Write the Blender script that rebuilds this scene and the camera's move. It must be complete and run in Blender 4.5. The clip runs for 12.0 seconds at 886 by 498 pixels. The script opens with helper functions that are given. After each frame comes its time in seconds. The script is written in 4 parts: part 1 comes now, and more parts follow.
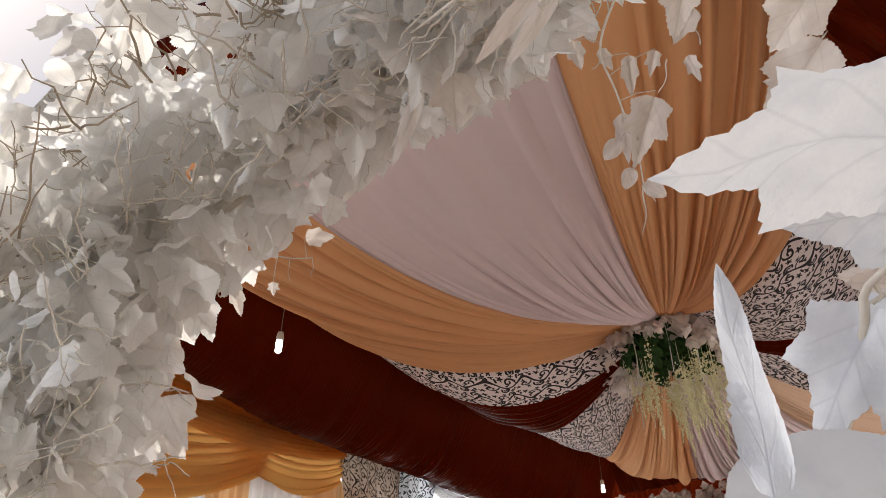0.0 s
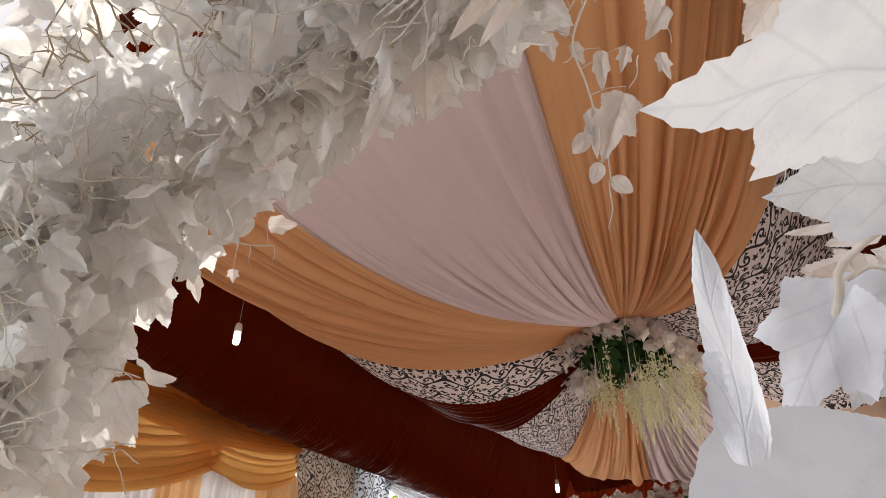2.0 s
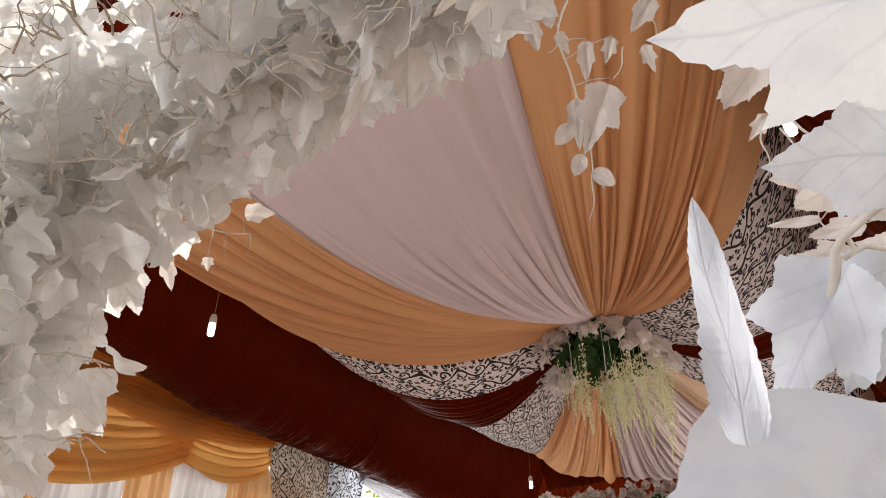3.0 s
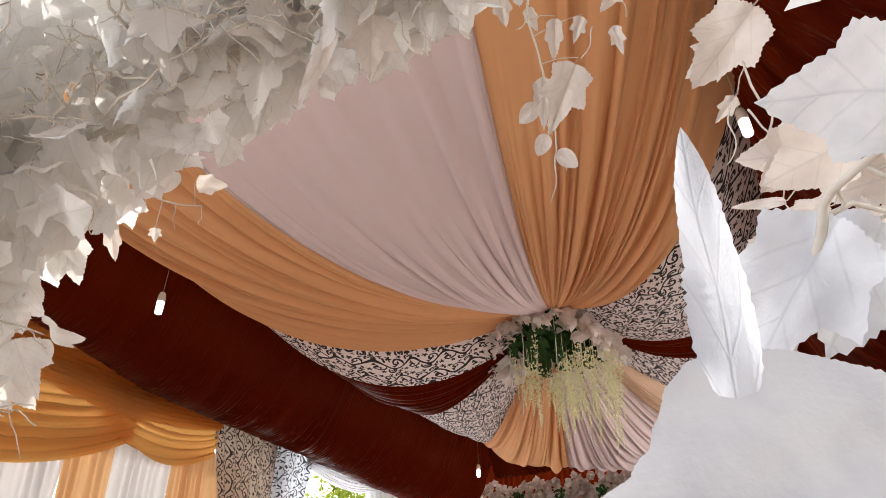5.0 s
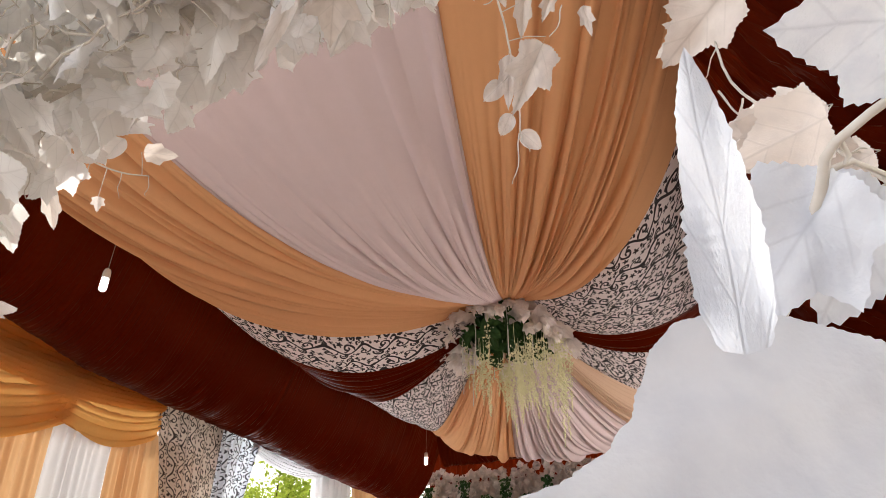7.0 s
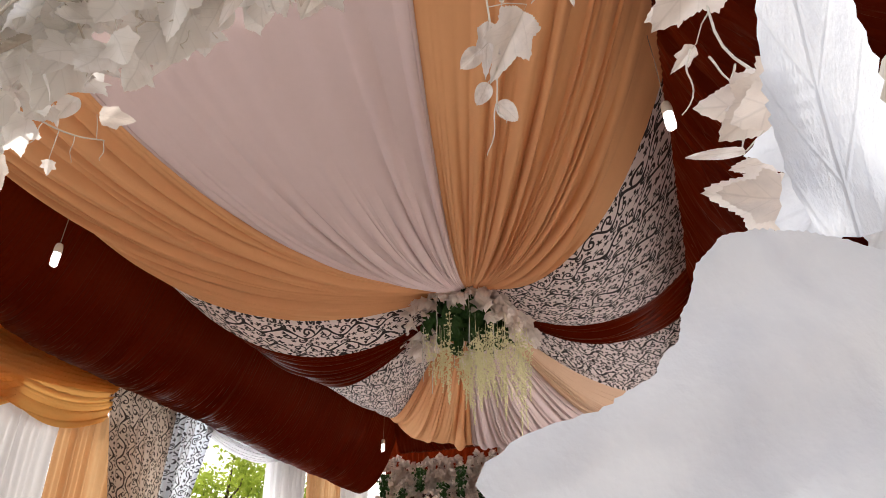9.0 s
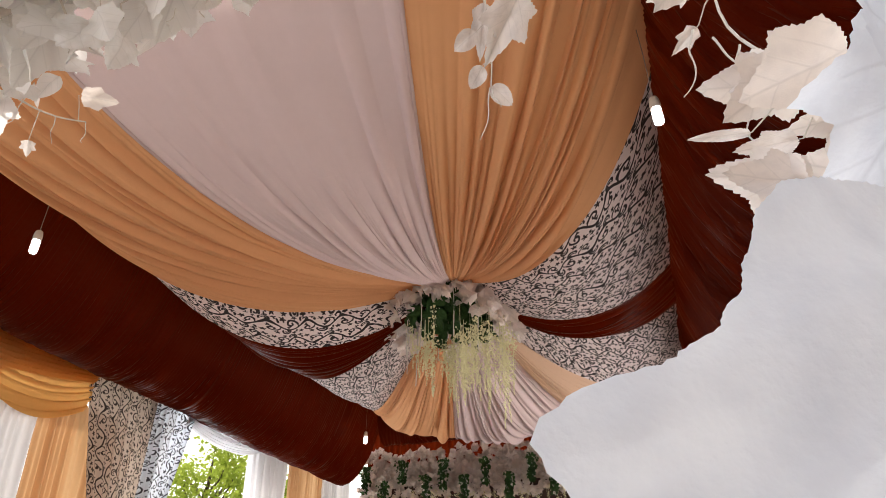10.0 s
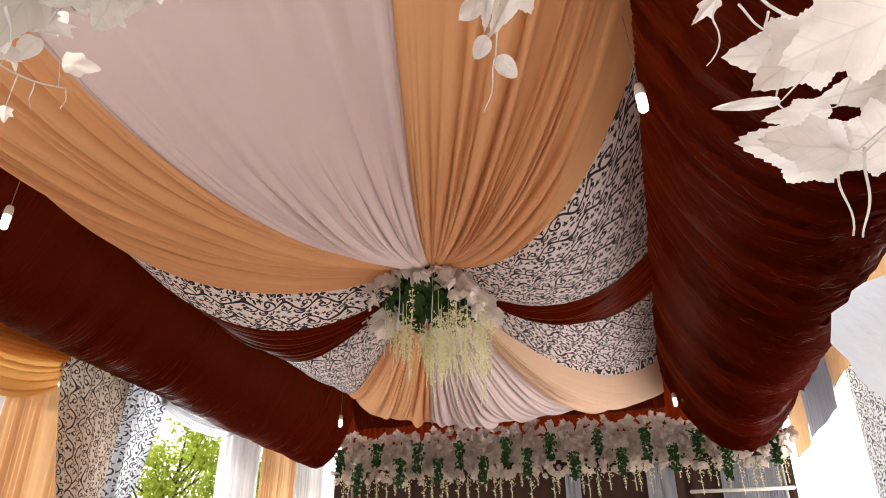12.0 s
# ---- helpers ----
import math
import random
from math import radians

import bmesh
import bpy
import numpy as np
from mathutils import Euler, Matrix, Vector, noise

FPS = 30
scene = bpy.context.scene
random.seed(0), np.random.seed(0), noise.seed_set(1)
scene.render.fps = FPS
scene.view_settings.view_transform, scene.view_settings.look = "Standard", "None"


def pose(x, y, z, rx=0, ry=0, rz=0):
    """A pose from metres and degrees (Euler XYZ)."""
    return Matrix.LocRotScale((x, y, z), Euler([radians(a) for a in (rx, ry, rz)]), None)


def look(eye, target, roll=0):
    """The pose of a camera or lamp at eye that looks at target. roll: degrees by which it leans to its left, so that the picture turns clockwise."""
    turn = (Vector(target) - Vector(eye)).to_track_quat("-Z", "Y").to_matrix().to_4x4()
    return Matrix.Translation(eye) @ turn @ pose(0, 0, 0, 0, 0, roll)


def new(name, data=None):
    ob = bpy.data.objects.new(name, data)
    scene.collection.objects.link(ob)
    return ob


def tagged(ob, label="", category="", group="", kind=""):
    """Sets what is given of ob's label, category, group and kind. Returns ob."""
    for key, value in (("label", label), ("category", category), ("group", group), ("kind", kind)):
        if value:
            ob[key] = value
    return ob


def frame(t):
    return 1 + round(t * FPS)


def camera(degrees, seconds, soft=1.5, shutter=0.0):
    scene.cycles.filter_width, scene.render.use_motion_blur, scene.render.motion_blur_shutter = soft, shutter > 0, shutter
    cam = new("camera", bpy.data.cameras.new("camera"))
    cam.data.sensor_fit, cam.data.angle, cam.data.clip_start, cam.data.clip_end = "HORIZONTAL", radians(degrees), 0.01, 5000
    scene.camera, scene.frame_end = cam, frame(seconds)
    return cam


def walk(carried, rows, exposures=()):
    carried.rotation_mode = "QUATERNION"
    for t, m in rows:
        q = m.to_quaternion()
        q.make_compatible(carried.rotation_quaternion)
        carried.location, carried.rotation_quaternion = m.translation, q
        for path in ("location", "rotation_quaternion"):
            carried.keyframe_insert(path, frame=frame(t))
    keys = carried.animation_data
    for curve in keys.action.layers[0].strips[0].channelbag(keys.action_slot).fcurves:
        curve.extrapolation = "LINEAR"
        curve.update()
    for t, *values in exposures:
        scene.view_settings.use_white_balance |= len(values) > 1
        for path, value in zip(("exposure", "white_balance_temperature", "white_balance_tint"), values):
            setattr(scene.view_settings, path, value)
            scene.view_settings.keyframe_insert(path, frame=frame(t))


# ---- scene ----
cam = camera(65.0, 12.0, 0.8)
PATH = [
    (0, (0.1054, -0.1193, 1.2590), (-0.9245, 1.2320, 2.3142), -1.31),
    (0.5, (0.1033, -0.1170, 1.2587), (-0.9085, 1.2490, 2.3125), -1.26),
    (1, (0.1005, -0.1143, 1.2577), (-0.8887, 1.2683, 2.3113), -1.25),
    (1.5, (0.0982, -0.1104, 1.2576), (-0.8711, 1.2873, 2.3096), -1.18),
    (2, (0.0955, -0.1087, 1.2549), (-0.8523, 1.3061, 2.3038), -1.19),
    (2.5, (0.0911, -0.1024, 1.2543), (-0.8345, 1.3298, 2.2995), -1.11),
    (3, (0.0870, -0.0970, 1.2545), (-0.8132, 1.3561, 2.2929), -1.07),
    (5, (0.0740, -0.0752, 1.2535), (-0.7291, 1.4534, 2.2627), -0.83),
    (5.5, (0.0721, -0.0722, 1.2523), (-0.7052, 1.4742, 2.2545), -0.77),
    (6, (0.0694, -0.0660, 1.2520), (-0.6791, 1.4990, 2.2472), -0.71),
    (6.5, (0.0669, -0.0610, 1.2536), (-0.6577, 1.5200, 2.2411), -0.68),
    (7, (0.0614, -0.0523, 1.2554), (-0.6352, 1.5455, 2.2361), -0.65),
    (9, (0.0415, -0.0249, 1.2531), (-0.5625, 1.6271, 2.2051), -0.46),
    (9.5, (0.0367, -0.0201, 1.2517), (-0.5495, 1.6431, 2.1951), -0.40),
    (10, (0.0295, -0.0121, 1.2524), (-0.5359, 1.6626, 2.1881), -0.37),
    (10.5, (0.0228, -0.0089, 1.2512), (-0.5280, 1.6750, 2.1792), -0.33),
    (11, (0.0153, -0.0045, 1.2507), (-0.5197, 1.6898, 2.1691), -0.30),
    (11.5, (0.0085, -0.0002, 1.2515), (-0.5127, 1.7031, 2.1611), -0.24),
    (12, (0.0000, 0.0000, 1.2500), (-0.5074, 1.7130, 2.1489), -0.26),
]
walk(cam, [(t, look(eye, target, roll)) for t, eye, target, roll in PATH], [(0.0, -0.74), (2.5, -0.56), (5.5, -0.22), (9.5, -0.30), (12.0, 0.04)])

# ---- world, sun, exposure ----
world = bpy.data.worlds.new("sky")
scene.world = world
world.use_nodes = True
wn = world.node_tree.nodes
sky = wn.new("ShaderNodeTexSky")
sky.sky_type, sky.sun_disc = "NISHITA", False
sky.sun_elevation, sky.sun_rotation = radians(52), radians(-112)
sky.air_density, sky.dust_density = 1.0, 5.0
wn["Background"].inputs["Strength"].default_value = 0.15
world.node_tree.links.new(sky.outputs[0], wn["Background"].inputs["Color"])
sun = new("sun", bpy.data.lights.new("sun", "SUN"))
sun.data.energy, sun.data.angle, sun.data.color = 5.0, radians(0.6), (1.0, 0.95, 0.86)
SUN_DIR = Vector((math.sin(radians(-112)) * math.cos(radians(52)), math.cos(radians(-112)) * math.cos(radians(52)), math.sin(radians(52))))
sun.matrix_world = look(SUN_DIR * 30, (0, 0, 0))
# the sky's light through the open side of the tent
opening = new("open_side_light", bpy.data.lights.new("open_side_light", "AREA"))
opening.data.shape, opening.data.size, opening.data.size_y = "RECTANGLE", 6.0, 2.6
opening.data.spread = radians(140)
opening.data.energy, opening.data.color = 190.0, (1.0, 0.92, 0.88)
opening.matrix_world = look((2.4, 7.7, 1.7), (-1.2, 7.5, 2.5))
# through the side window between the curtains
window_light = new("side_window_light", bpy.data.lights.new("side_window_light", "AREA"))
window_light.data.shape, window_light.data.size, window_light.data.size_y = "RECTANGLE", 1.5, 2.4
window_light.data.energy, window_light.data.color = 100.0, (0.90, 0.95, 1.0)
window_light.matrix_world = look((-5.75, 7.45, 2.1), (-1.0, 7.6, 2.3))
# and an added fill lamp at the unseen entrance, aimed at the leaves
entrance = new("leaf_fill_light", bpy.data.lights.new("leaf_fill_light", "AREA"))
entrance.data.shape, entrance.data.size, entrance.data.size_y = "RECTANGLE", 5.0, 2.6
entrance.data.spread = radians(112)
entrance.data.energy, entrance.data.color = 32.0, (0.74, 0.83, 1.0)
entrance.matrix_world = look((-2.2, -1.4, 1.6), (-0.6, 1.0, 2.1))


# ---- node helpers ----
class Ex:
    """A value in a node tree, with arithmetic."""

    def __init__(self, tree, socket):
        self.tree, self.socket = tree, socket

    def op(self, kind, other=None, third=None):
        node = self.tree.nodes.new("ShaderNodeMath")
        node.operation = kind
        for slot, value in enumerate((self, other, third)):
            if isinstance(value, Ex):
                self.tree.links.new(value.socket, node.inputs[slot])
            elif value is not None:
                node.inputs[slot].default_value = value
        return Ex(self.tree, node.outputs[0])

    def __add__(self, o):
        return self.op("ADD", o)

    def __sub__(self, o):
        return self.op("SUBTRACT", o)

    def __mul__(self, o):
        return self.op("MULTIPLY", o)

    def __truediv__(self, o):
        return self.op("DIVIDE", o)

    def below(self, o, soft=0.02):
        """1 where self is under o, with a soft edge."""
        return ((self - o) * (-1.0 / soft)).op("ADD", 0.5).op("MINIMUM", 1.0).op("MAXIMUM", 0.0)


def material(name, rough=0.8, sheen=0.0):
    m = bpy.data.materials.new(name)
    m.use_nodes = True
    tree = m.node_tree
    b = tree.nodes["Principled BSDF"]
    b.inputs["Roughness"].default_value = rough
    b.inputs["Specular IOR Level"].default_value = 0.25
    if sheen:
        b.inputs["Sheen Weight"].default_value = sheen
    return m, tree, b


def noise_of(tree, scale, detail=3.0, vector=None):
    n = tree.nodes.new("ShaderNodeTexNoise")
    n.inputs["Scale"].default_value, n.inputs["Detail"].default_value = scale, detail
    if vector is not None:
        tree.links.new(vector, n.inputs["Vector"])
    return n


def mix_colour(tree, fac, a, b):
    n = tree.nodes.new("ShaderNodeMix")
    n.data_type = "RGBA"
    if isinstance(fac, Ex):
        fac = fac.socket
    if isinstance(fac, (int, float)):
        n.inputs[0].default_value = fac
    else:
        tree.links.new(fac, n.inputs[0])
    for slot, c in ((6, a), (7, b)):
        if isinstance(c, tuple):
            n.inputs[slot].default_value = (*c, 1)
        else:
            tree.links.new(c, n.inputs[slot])
    return n.outputs[2]


def object_coords(tree):
    return tree.nodes.new("ShaderNodeTexCoord").outputs["Object"]


def add_bump(tree, b, height, strength, distance):
    n = tree.nodes.new("ShaderNodeBump")
    n.inputs["Strength"].default_value, n.inputs["Distance"].default_value = strength, distance
    tree.links.new(height, n.inputs["Height"])
    tree.links.new(n.outputs[0], b.inputs["Normal"])


def see_through(m, tree, b, amount, colour_socket):
    """Lets cloth pass some light."""
    t = tree.nodes.new("ShaderNodeBsdfTranslucent")
    if isinstance(colour_socket, tuple):
        t.inputs[0].default_value = (*colour_socket, 1)
    else:
        tree.links.new(colour_socket, t.inputs[0])
    mix = tree.nodes.new("ShaderNodeMixShader")
    mix.inputs[0].default_value = amount
    tree.links.new(b.outputs[0], mix.inputs[1])
    tree.links.new(t.outputs[0], mix.inputs[2])
    tree.links.new(mix.outputs[0], tree.nodes["Material Output"].inputs[0])


def cloth(name, base, second, rough=0.75, sheen=0.2, through_light=0.0, weave=900.0, gloss=0.2, tint=(1.0, 1.0, 1.0), behind=None):
    """Thin draped cloth: two close tones, crease noise and a fine weave."""
    m, tree, b = material(name, rough, sheen)
    b.inputs["Specular IOR Level"].default_value = gloss
    b.inputs["Specular Tint"].default_value = (*tint, 1)
    where = object_coords(tree)
    big = noise_of(tree, 1.6, 4.0, where)
    col = mix_colour(tree, big.outputs["Fac"], base, second)
    fine = noise_of(tree, weave, 1.0, where)
    mid = noise_of(tree, 26.0, 4.0, where)
    tone = mix_colour(tree, (Ex(tree, fine.outputs["Fac"]) * 0.25 + Ex(tree, mid.outputs["Fac"]) * 0.2), col, tuple(c * 0.72 for c in base))
    tree.links.new(tone, b.inputs["Base Color"])
    add_bump(tree, b, (Ex(tree, mid.outputs["Fac"]) + Ex(tree, fine.outputs["Fac"]) * 0.15).socket, 0.25, 0.01)
    if through_light:
        see_through(m, tree, b, through_light, behind or tone)
    return m


def scroll_cloth(name, ground, ink, through_light=0.0, weight=1.0):
    """White cloth with a printed vine scroll, in the cloth's own metres (UV)."""
    m, tree, b = material(name, 0.75, 0.0)
    uv = tree.nodes.new("ShaderNodeTexCoord").outputs["UV"]
    bend = noise_of(tree, 4.0, 1.0, uv)
    split = tree.nodes.new("ShaderNodeSeparateXYZ")
    tree.links.new(uv, split.inputs[0])
    wob = (Ex(tree, bend.outputs["Fac"]) - 0.5) * 0.11
    wide, tall = 0.235, 0.142                         # a column, and half a wave of its stem
    across = (Ex(tree, split.outputs[0]) + wob) / wide
    column = across.op("FLOOR")
    up = (Ex(tree, split.outputs[1]) + wob) / tall + column * 0.62
    half = up.op("FLOOR")
    sign = (half * 0.5).op("FRACT").op("GREATER_THAN", 0.25) * -2.0 + 1.0
    h = up.op("FRACT")
    px, py = (across.op("FRACT") - 0.5) * wide * sign, (h - 0.5) * tall

    def ring(x0, y0, r, w, lo, hi):
        dx, dy = px - x0, py - y0
        d = (dx * dx + dy * dy).op("SQRT")
        on = (d - r).op("ABSOLUTE").below(w * weight, 0.002)
        ang = dy.op("ARCTAN2", dx)
        return on * ang.op("GREATER_THAN", lo) * ang.op("LESS_THAN", hi)

    def bloom(x0, y0, r, petals):
        dx, dy = px - x0, py - y0
        d = (dx * dx + dy * dy).op("SQRT")
        ang = dy.op("ARCTAN2", dx)
        r *= 0.5 + 0.5 * weight
        return d.below((ang * petals).op("COSINE") * (0.4 * r) + r, 0.002)

    stem = (px - (h * math.pi).op("SINE") * 0.052).op("ABSOLUTE").below(0.0085 * weight, 0.003)
    ink_mask = stem
    for piece in (
        ring(-0.005, -0.015, 0.057, 0.0056, -3.2, -1.2), ring(-0.034, -0.015, 0.028, 0.0054, 0.0, 3.2), ring(-0.030, -0.012, 0.014, 0.0048, -2.6, 1.5),
        ring(0.077, 0.025, 0.032, 0.0053, -2.2, 2.2), ring(0.074, 0.022, 0.014, 0.0048, -3.2, 1.6),
        bloom(-0.074, 0.044, 0.0150, 5.0), bloom(-0.089, -0.042, 0.0122, 5.0), bloom(0.012, 0.008, 0.0110, 3.0), bloom(0.097, -0.042, 0.0135, 4.0), bloom(0.064, -0.058, 0.010, 2.0),
    ):
        ink_mask = ink_mask.op("MAXIMUM", piece)
    where = object_coords(tree)
    big = noise_of(tree, 2.2, 3.0, where)
    base = mix_colour(tree, big.outputs["Fac"], ground, tuple(c * 0.86 for c in ground))
    tone = mix_colour(tree, ink_mask * 0.97, base, ink)
    tree.links.new(tone, b.inputs["Base Color"])
    mid = noise_of(tree, 30.0, 4.0, where)
    add_bump(tree, b, mid.outputs["Fac"], 0.25, 0.01)
    if through_light:
        see_through(m, tree, b, through_light, tone)
    return m


def leaf_material(name, base, vein, through_light):
    """Cloth leaf, with printed veins in the leaf's own UV."""
    m, tree, b = material(name, 0.7, 0.0)
    uv = tree.nodes.new("ShaderNodeTexCoord").outputs["UV"]
    split = tree.nodes.new("ShaderNodeSeparateXYZ")
    tree.links.new(uv, split.inputs[0])
    ax = (Ex(tree, split.outputs[0]) - 0.5).op("ABSOLUTE")
    y = Ex(tree, split.outputs[1])
    side = ((y - ax * 0.9) * 4.0).op("FRACT") - 0.5
    veins = ax.below(0.012, 0.02).op("MAXIMUM", side.op("ABSOLUTE").below(0.04, 0.06) * ax.below(0.34, 0.1) * 0.6)
    rnd = tree.nodes.new("ShaderNodeObjectInfo").outputs["Random"]
    isl = tree.nodes.new("ShaderNodeNewGeometry").outputs["Random Per Island"]
    shade = (Ex(tree, rnd) + Ex(tree, isl)).op("FRACT")
    tint = mix_colour(tree, shade * 0.6, base, (base[0] * 0.93, base[1] * 0.87, base[2] * 0.80))
    spots = noise_of(tree, 60.0, 4.0, object_coords(tree))
    folds = noise_of(tree, 5.0, 5.0, object_coords(tree))
    tint = mix_colour(tree, (Ex(tree, folds.outputs["Fac"]) - 0.42) * 2.6, tint, vein)
    tint = mix_colour(tree, Ex(tree, spots.outputs["Fac"]) * 0.12, tint, vein)
    tone = mix_colour(tree, veins * 0.30, tint, tuple(c * 0.72 for c in vein))
    tree.links.new(tone, b.inputs["Base Color"])
    add_bump(tree, b, (Ex(tree, spots.outputs["Fac"]) * 0.12 + veins * 0.15 + Ex(tree, folds.outputs["Fac"]) * 0.6).socket, 0.4, 0.006)
    see_through(m, tree, b, through_light, tone)
    return m


def plain(name, base, rough=0.6, metal=0.0, scale=40.0, second=None):
    m, tree, b = material(name, rough)
    n = noise_of(tree, scale, 5.0, object_coords(tree))
    col = mix_colour(tree, n.outputs["Fac"], base, second or tuple(c * 0.7 for c in base))
    tree.links.new(col, b.inputs["Base Color"])
    b.inputs["Metallic"].default_value = metal
    add_bump(tree, b, n.outputs["Fac"], 0.2, 0.005)
    return m


def glowing(name, colour, strength):
    m, tree, b = material(name, 0.3)
    b.inputs["Base Color"].default_value = (0.9, 0.9, 0.9, 1)
    b.inputs["Emission Color"].default_value = (*colour, 1)
    b.inputs["Emission Strength"].default_value = strength
    return m


# ---- materials ----
WHITE_CLOTH = cloth("white_cloth", (0.745, 0.60, 0.59), (0.665, 0.535, 0.53), sheen=0.0, through_light=0.2)
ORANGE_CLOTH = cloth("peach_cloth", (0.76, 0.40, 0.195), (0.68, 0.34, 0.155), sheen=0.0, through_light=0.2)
# the same peach cloth, with strong open-side light put into its colour
LIT_PEACH_CLOTH = cloth("lit_peach_cloth", (0.80, 0.56, 0.40), (0.72, 0.49, 0.34), sheen=0.0, through_light=0.2)
RED_CLOTH = cloth("dark_red_cloth", (0.040, 0.0023, 0.0006), (0.026, 0.0014, 0.0004), rough=0.36, sheen=0.0, gloss=0.05, through_light=0.12, behind=(0.50, 0.050, 0.007), tint=(1.0, 0.22, 0.10))
GOLD_CLOTH = cloth("amber_swag_cloth", (0.90, 0.52, 0.17), (0.84, 0.45, 0.13), sheen=0.0, through_light=0.62)
SHEER_WHITE = cloth("sheer_white_cloth", (0.80, 0.78, 0.78), (0.70, 0.69, 0.72), through_light=0.4)
SHEER_PEACH = cloth("sheer_peach_cloth", (0.76, 0.48, 0.26), (0.70, 0.42, 0.20), through_light=0.4)
GREY_CLOTH = cloth("grey_cloth", (0.42, 0.43, 0.48), (0.34, 0.35, 0.40), through_light=0.3)
SCROLL = scroll_cloth("scroll_print_cloth", (0.80, 0.705, 0.69), (0.010, 0.008, 0.010), 0.12, 1.5)
# whitish printed cloth, its ground coloured tan for the shade on it
SCROLL_SHADED = scroll_cloth("scroll_print_shaded_cloth", (0.68, 0.575, 0.49), (0.030, 0.020, 0.018), 0.3, 1.15)
# the same print with bluish daylight put into its ground colour
SCROLL_SHEER = scroll_cloth("scroll_print_curtain_cloth", (0.74, 0.77, 0.82), (0.030, 0.026, 0.032), 0.40, 1.1)
LEAF_WHITE = leaf_material("white_leaf_cloth", (0.81, 0.76, 0.73), (0.67, 0.61, 0.57), 0.45)
LEAF_CREAM = leaf_material("cream_leaf_cloth", (0.92, 0.925, 0.925), (0.80, 0.785, 0.76), 0.78)
# white leaves close by, with blue skylight tinted into their colour
LEAF_SKYLIT = leaf_material("skylit_white_leaf_cloth", (0.77, 0.805, 0.865), (0.62, 0.65, 0.72), 0.42)
LEAF_GREEN = leaf_material("green_leaf", (0.023, 0.066, 0.015), (0.055, 0.12, 0.03), 0.15)
TREE_LEAF = leaf_material("tree_leaf", (0.44, 0.54, 0.09), (0.32, 0.42, 0.07), 0.62)
PETAL_WHITE = leaf_material("white_petal", (0.95, 0.89, 0.86), (0.86, 0.78, 0.74), 0.70)
BLOSSOM = plain("cream_blossom", (0.88, 0.85, 0.60), 0.7, 0, 90.0, (0.72, 0.69, 0.38))
STEM_WHITE = plain("white_stem", (0.74, 0.71, 0.66), 0.6, 0, 120.0, (0.52, 0.46, 0.38))
TWIG_TAN = plain("tan_twig", (0.50, 0.41, 0.31), 0.7, 0, 120.0)
STRAND = plain("white_strand", (0.75, 0.72, 0.66), 0.5)
SOCKET = plain("lamp_socket_plastic", (0.72, 0.62, 0.52), 0.4)
WIRE = plain("lamp_wire", (0.30, 0.24, 0.20), 0.5)
LAMP_GLOW = glowing("lamp_tube_glow", (0.98, 0.98, 1.0), 9.0)
BARK = plain("bark", (0.10, 0.07, 0.05), 0.9)
ROOF_SHEET = cloth("tent_roof_sheet", (0.75, 0.74, 0.72), (0.66, 0.65, 0.63), through_light=0.07)
SUN_BLOCK_SHEET = cloth("thin_sun_block_sheet", (0.84, 0.84, 0.84), (0.78, 0.78, 0.78), through_light=0.55)
CARPET = plain("carpet", (0.26, 0.19, 0.15), 0.95, 0, 60.0)
EARTH = plain("paving_earth", (0.42, 0.37, 0.31), 0.95, 0, 2.0, (0.32, 0.28, 0.23))
STAGE_DARK = plain("stage_backdrop_cloth", (0.05, 0.022, 0.014), 0.8, 0, 8.0)
POLE_STEEL = plain("pole_steel", (0.5, 0.5, 0.5), 0.4, 0.8)


# ---- mesh helpers ----
def part(name, bm, mat, parent=None, label="", smooth=True):
    me = bpy.data.meshes.new(name)
    bm.to_mesh(me)
    bm.free()
    if smooth:
        for f in me.polygons:
            f.use_smooth = True
    me.materials.append(mat)
    ob = new(name, me)
    if parent is not None:
        ob.parent = parent
    if label:
        ob["label"] = label
    return ob


def grid_mesh(nu, nv, place, uv=None, thick=0.0):
    """A sheet from place(u, v), u and v from 0 to 1, with UV from uv(u, v)."""
    bm = bmesh.new()
    lay = bm.loops.layers.uv.new("UVMap")
    rows = [[bm.verts.new(place(i / nu, j / nv)) for i in range(nu + 1)] for j in range(nv + 1)]
    for j in range(nv):
        for i in range(nu):
            f = bm.faces.new((rows[j][i], rows[j][i + 1], rows[j + 1][i + 1], rows[j + 1][i]))
            if uv:
                for loop, (a, b) in zip(f.loops, ((i, j), (i + 1, j), (i + 1, j + 1), (i, j + 1))):
                    loop[lay].uv = uv(a / nu, b / nv)
    if thick:
        bmesh.ops.solidify(bm, geom=list(bm.faces), thickness=thick)
    return bm


def tube(points, radii, sides=6, bm=None):
    """A bent, tapered tube along points."""
    bm = bm or bmesh.new()
    rings = []
    pts = [Vector(p) for p in points]
    for n, p in enumerate(pts):
        way = (pts[min(n + 1, len(pts) - 1)] - pts[max(n - 1, 0)]).normalized()
        side = way.cross(Vector((0.31, 0.17, 0.93))).normalized()
        over = way.cross(side)
        r = radii if isinstance(radii, (int, float)) else radii[n]
        rings.append([bm.verts.new(p + r * (math.cos(a) * side + math.sin(a) * over)) for a in (2 * math.pi * k / sides for k in range(sides))])
    for a, b in zip(rings, rings[1:]):
        for k in range(sides):
            bm.faces.new((a[k], a[(k + 1) % sides], b[(k + 1) % sides], b[k]))
    bm.faces.new(list(reversed(rings[0])))
    bm.faces.new(rings[-1])
    return bm


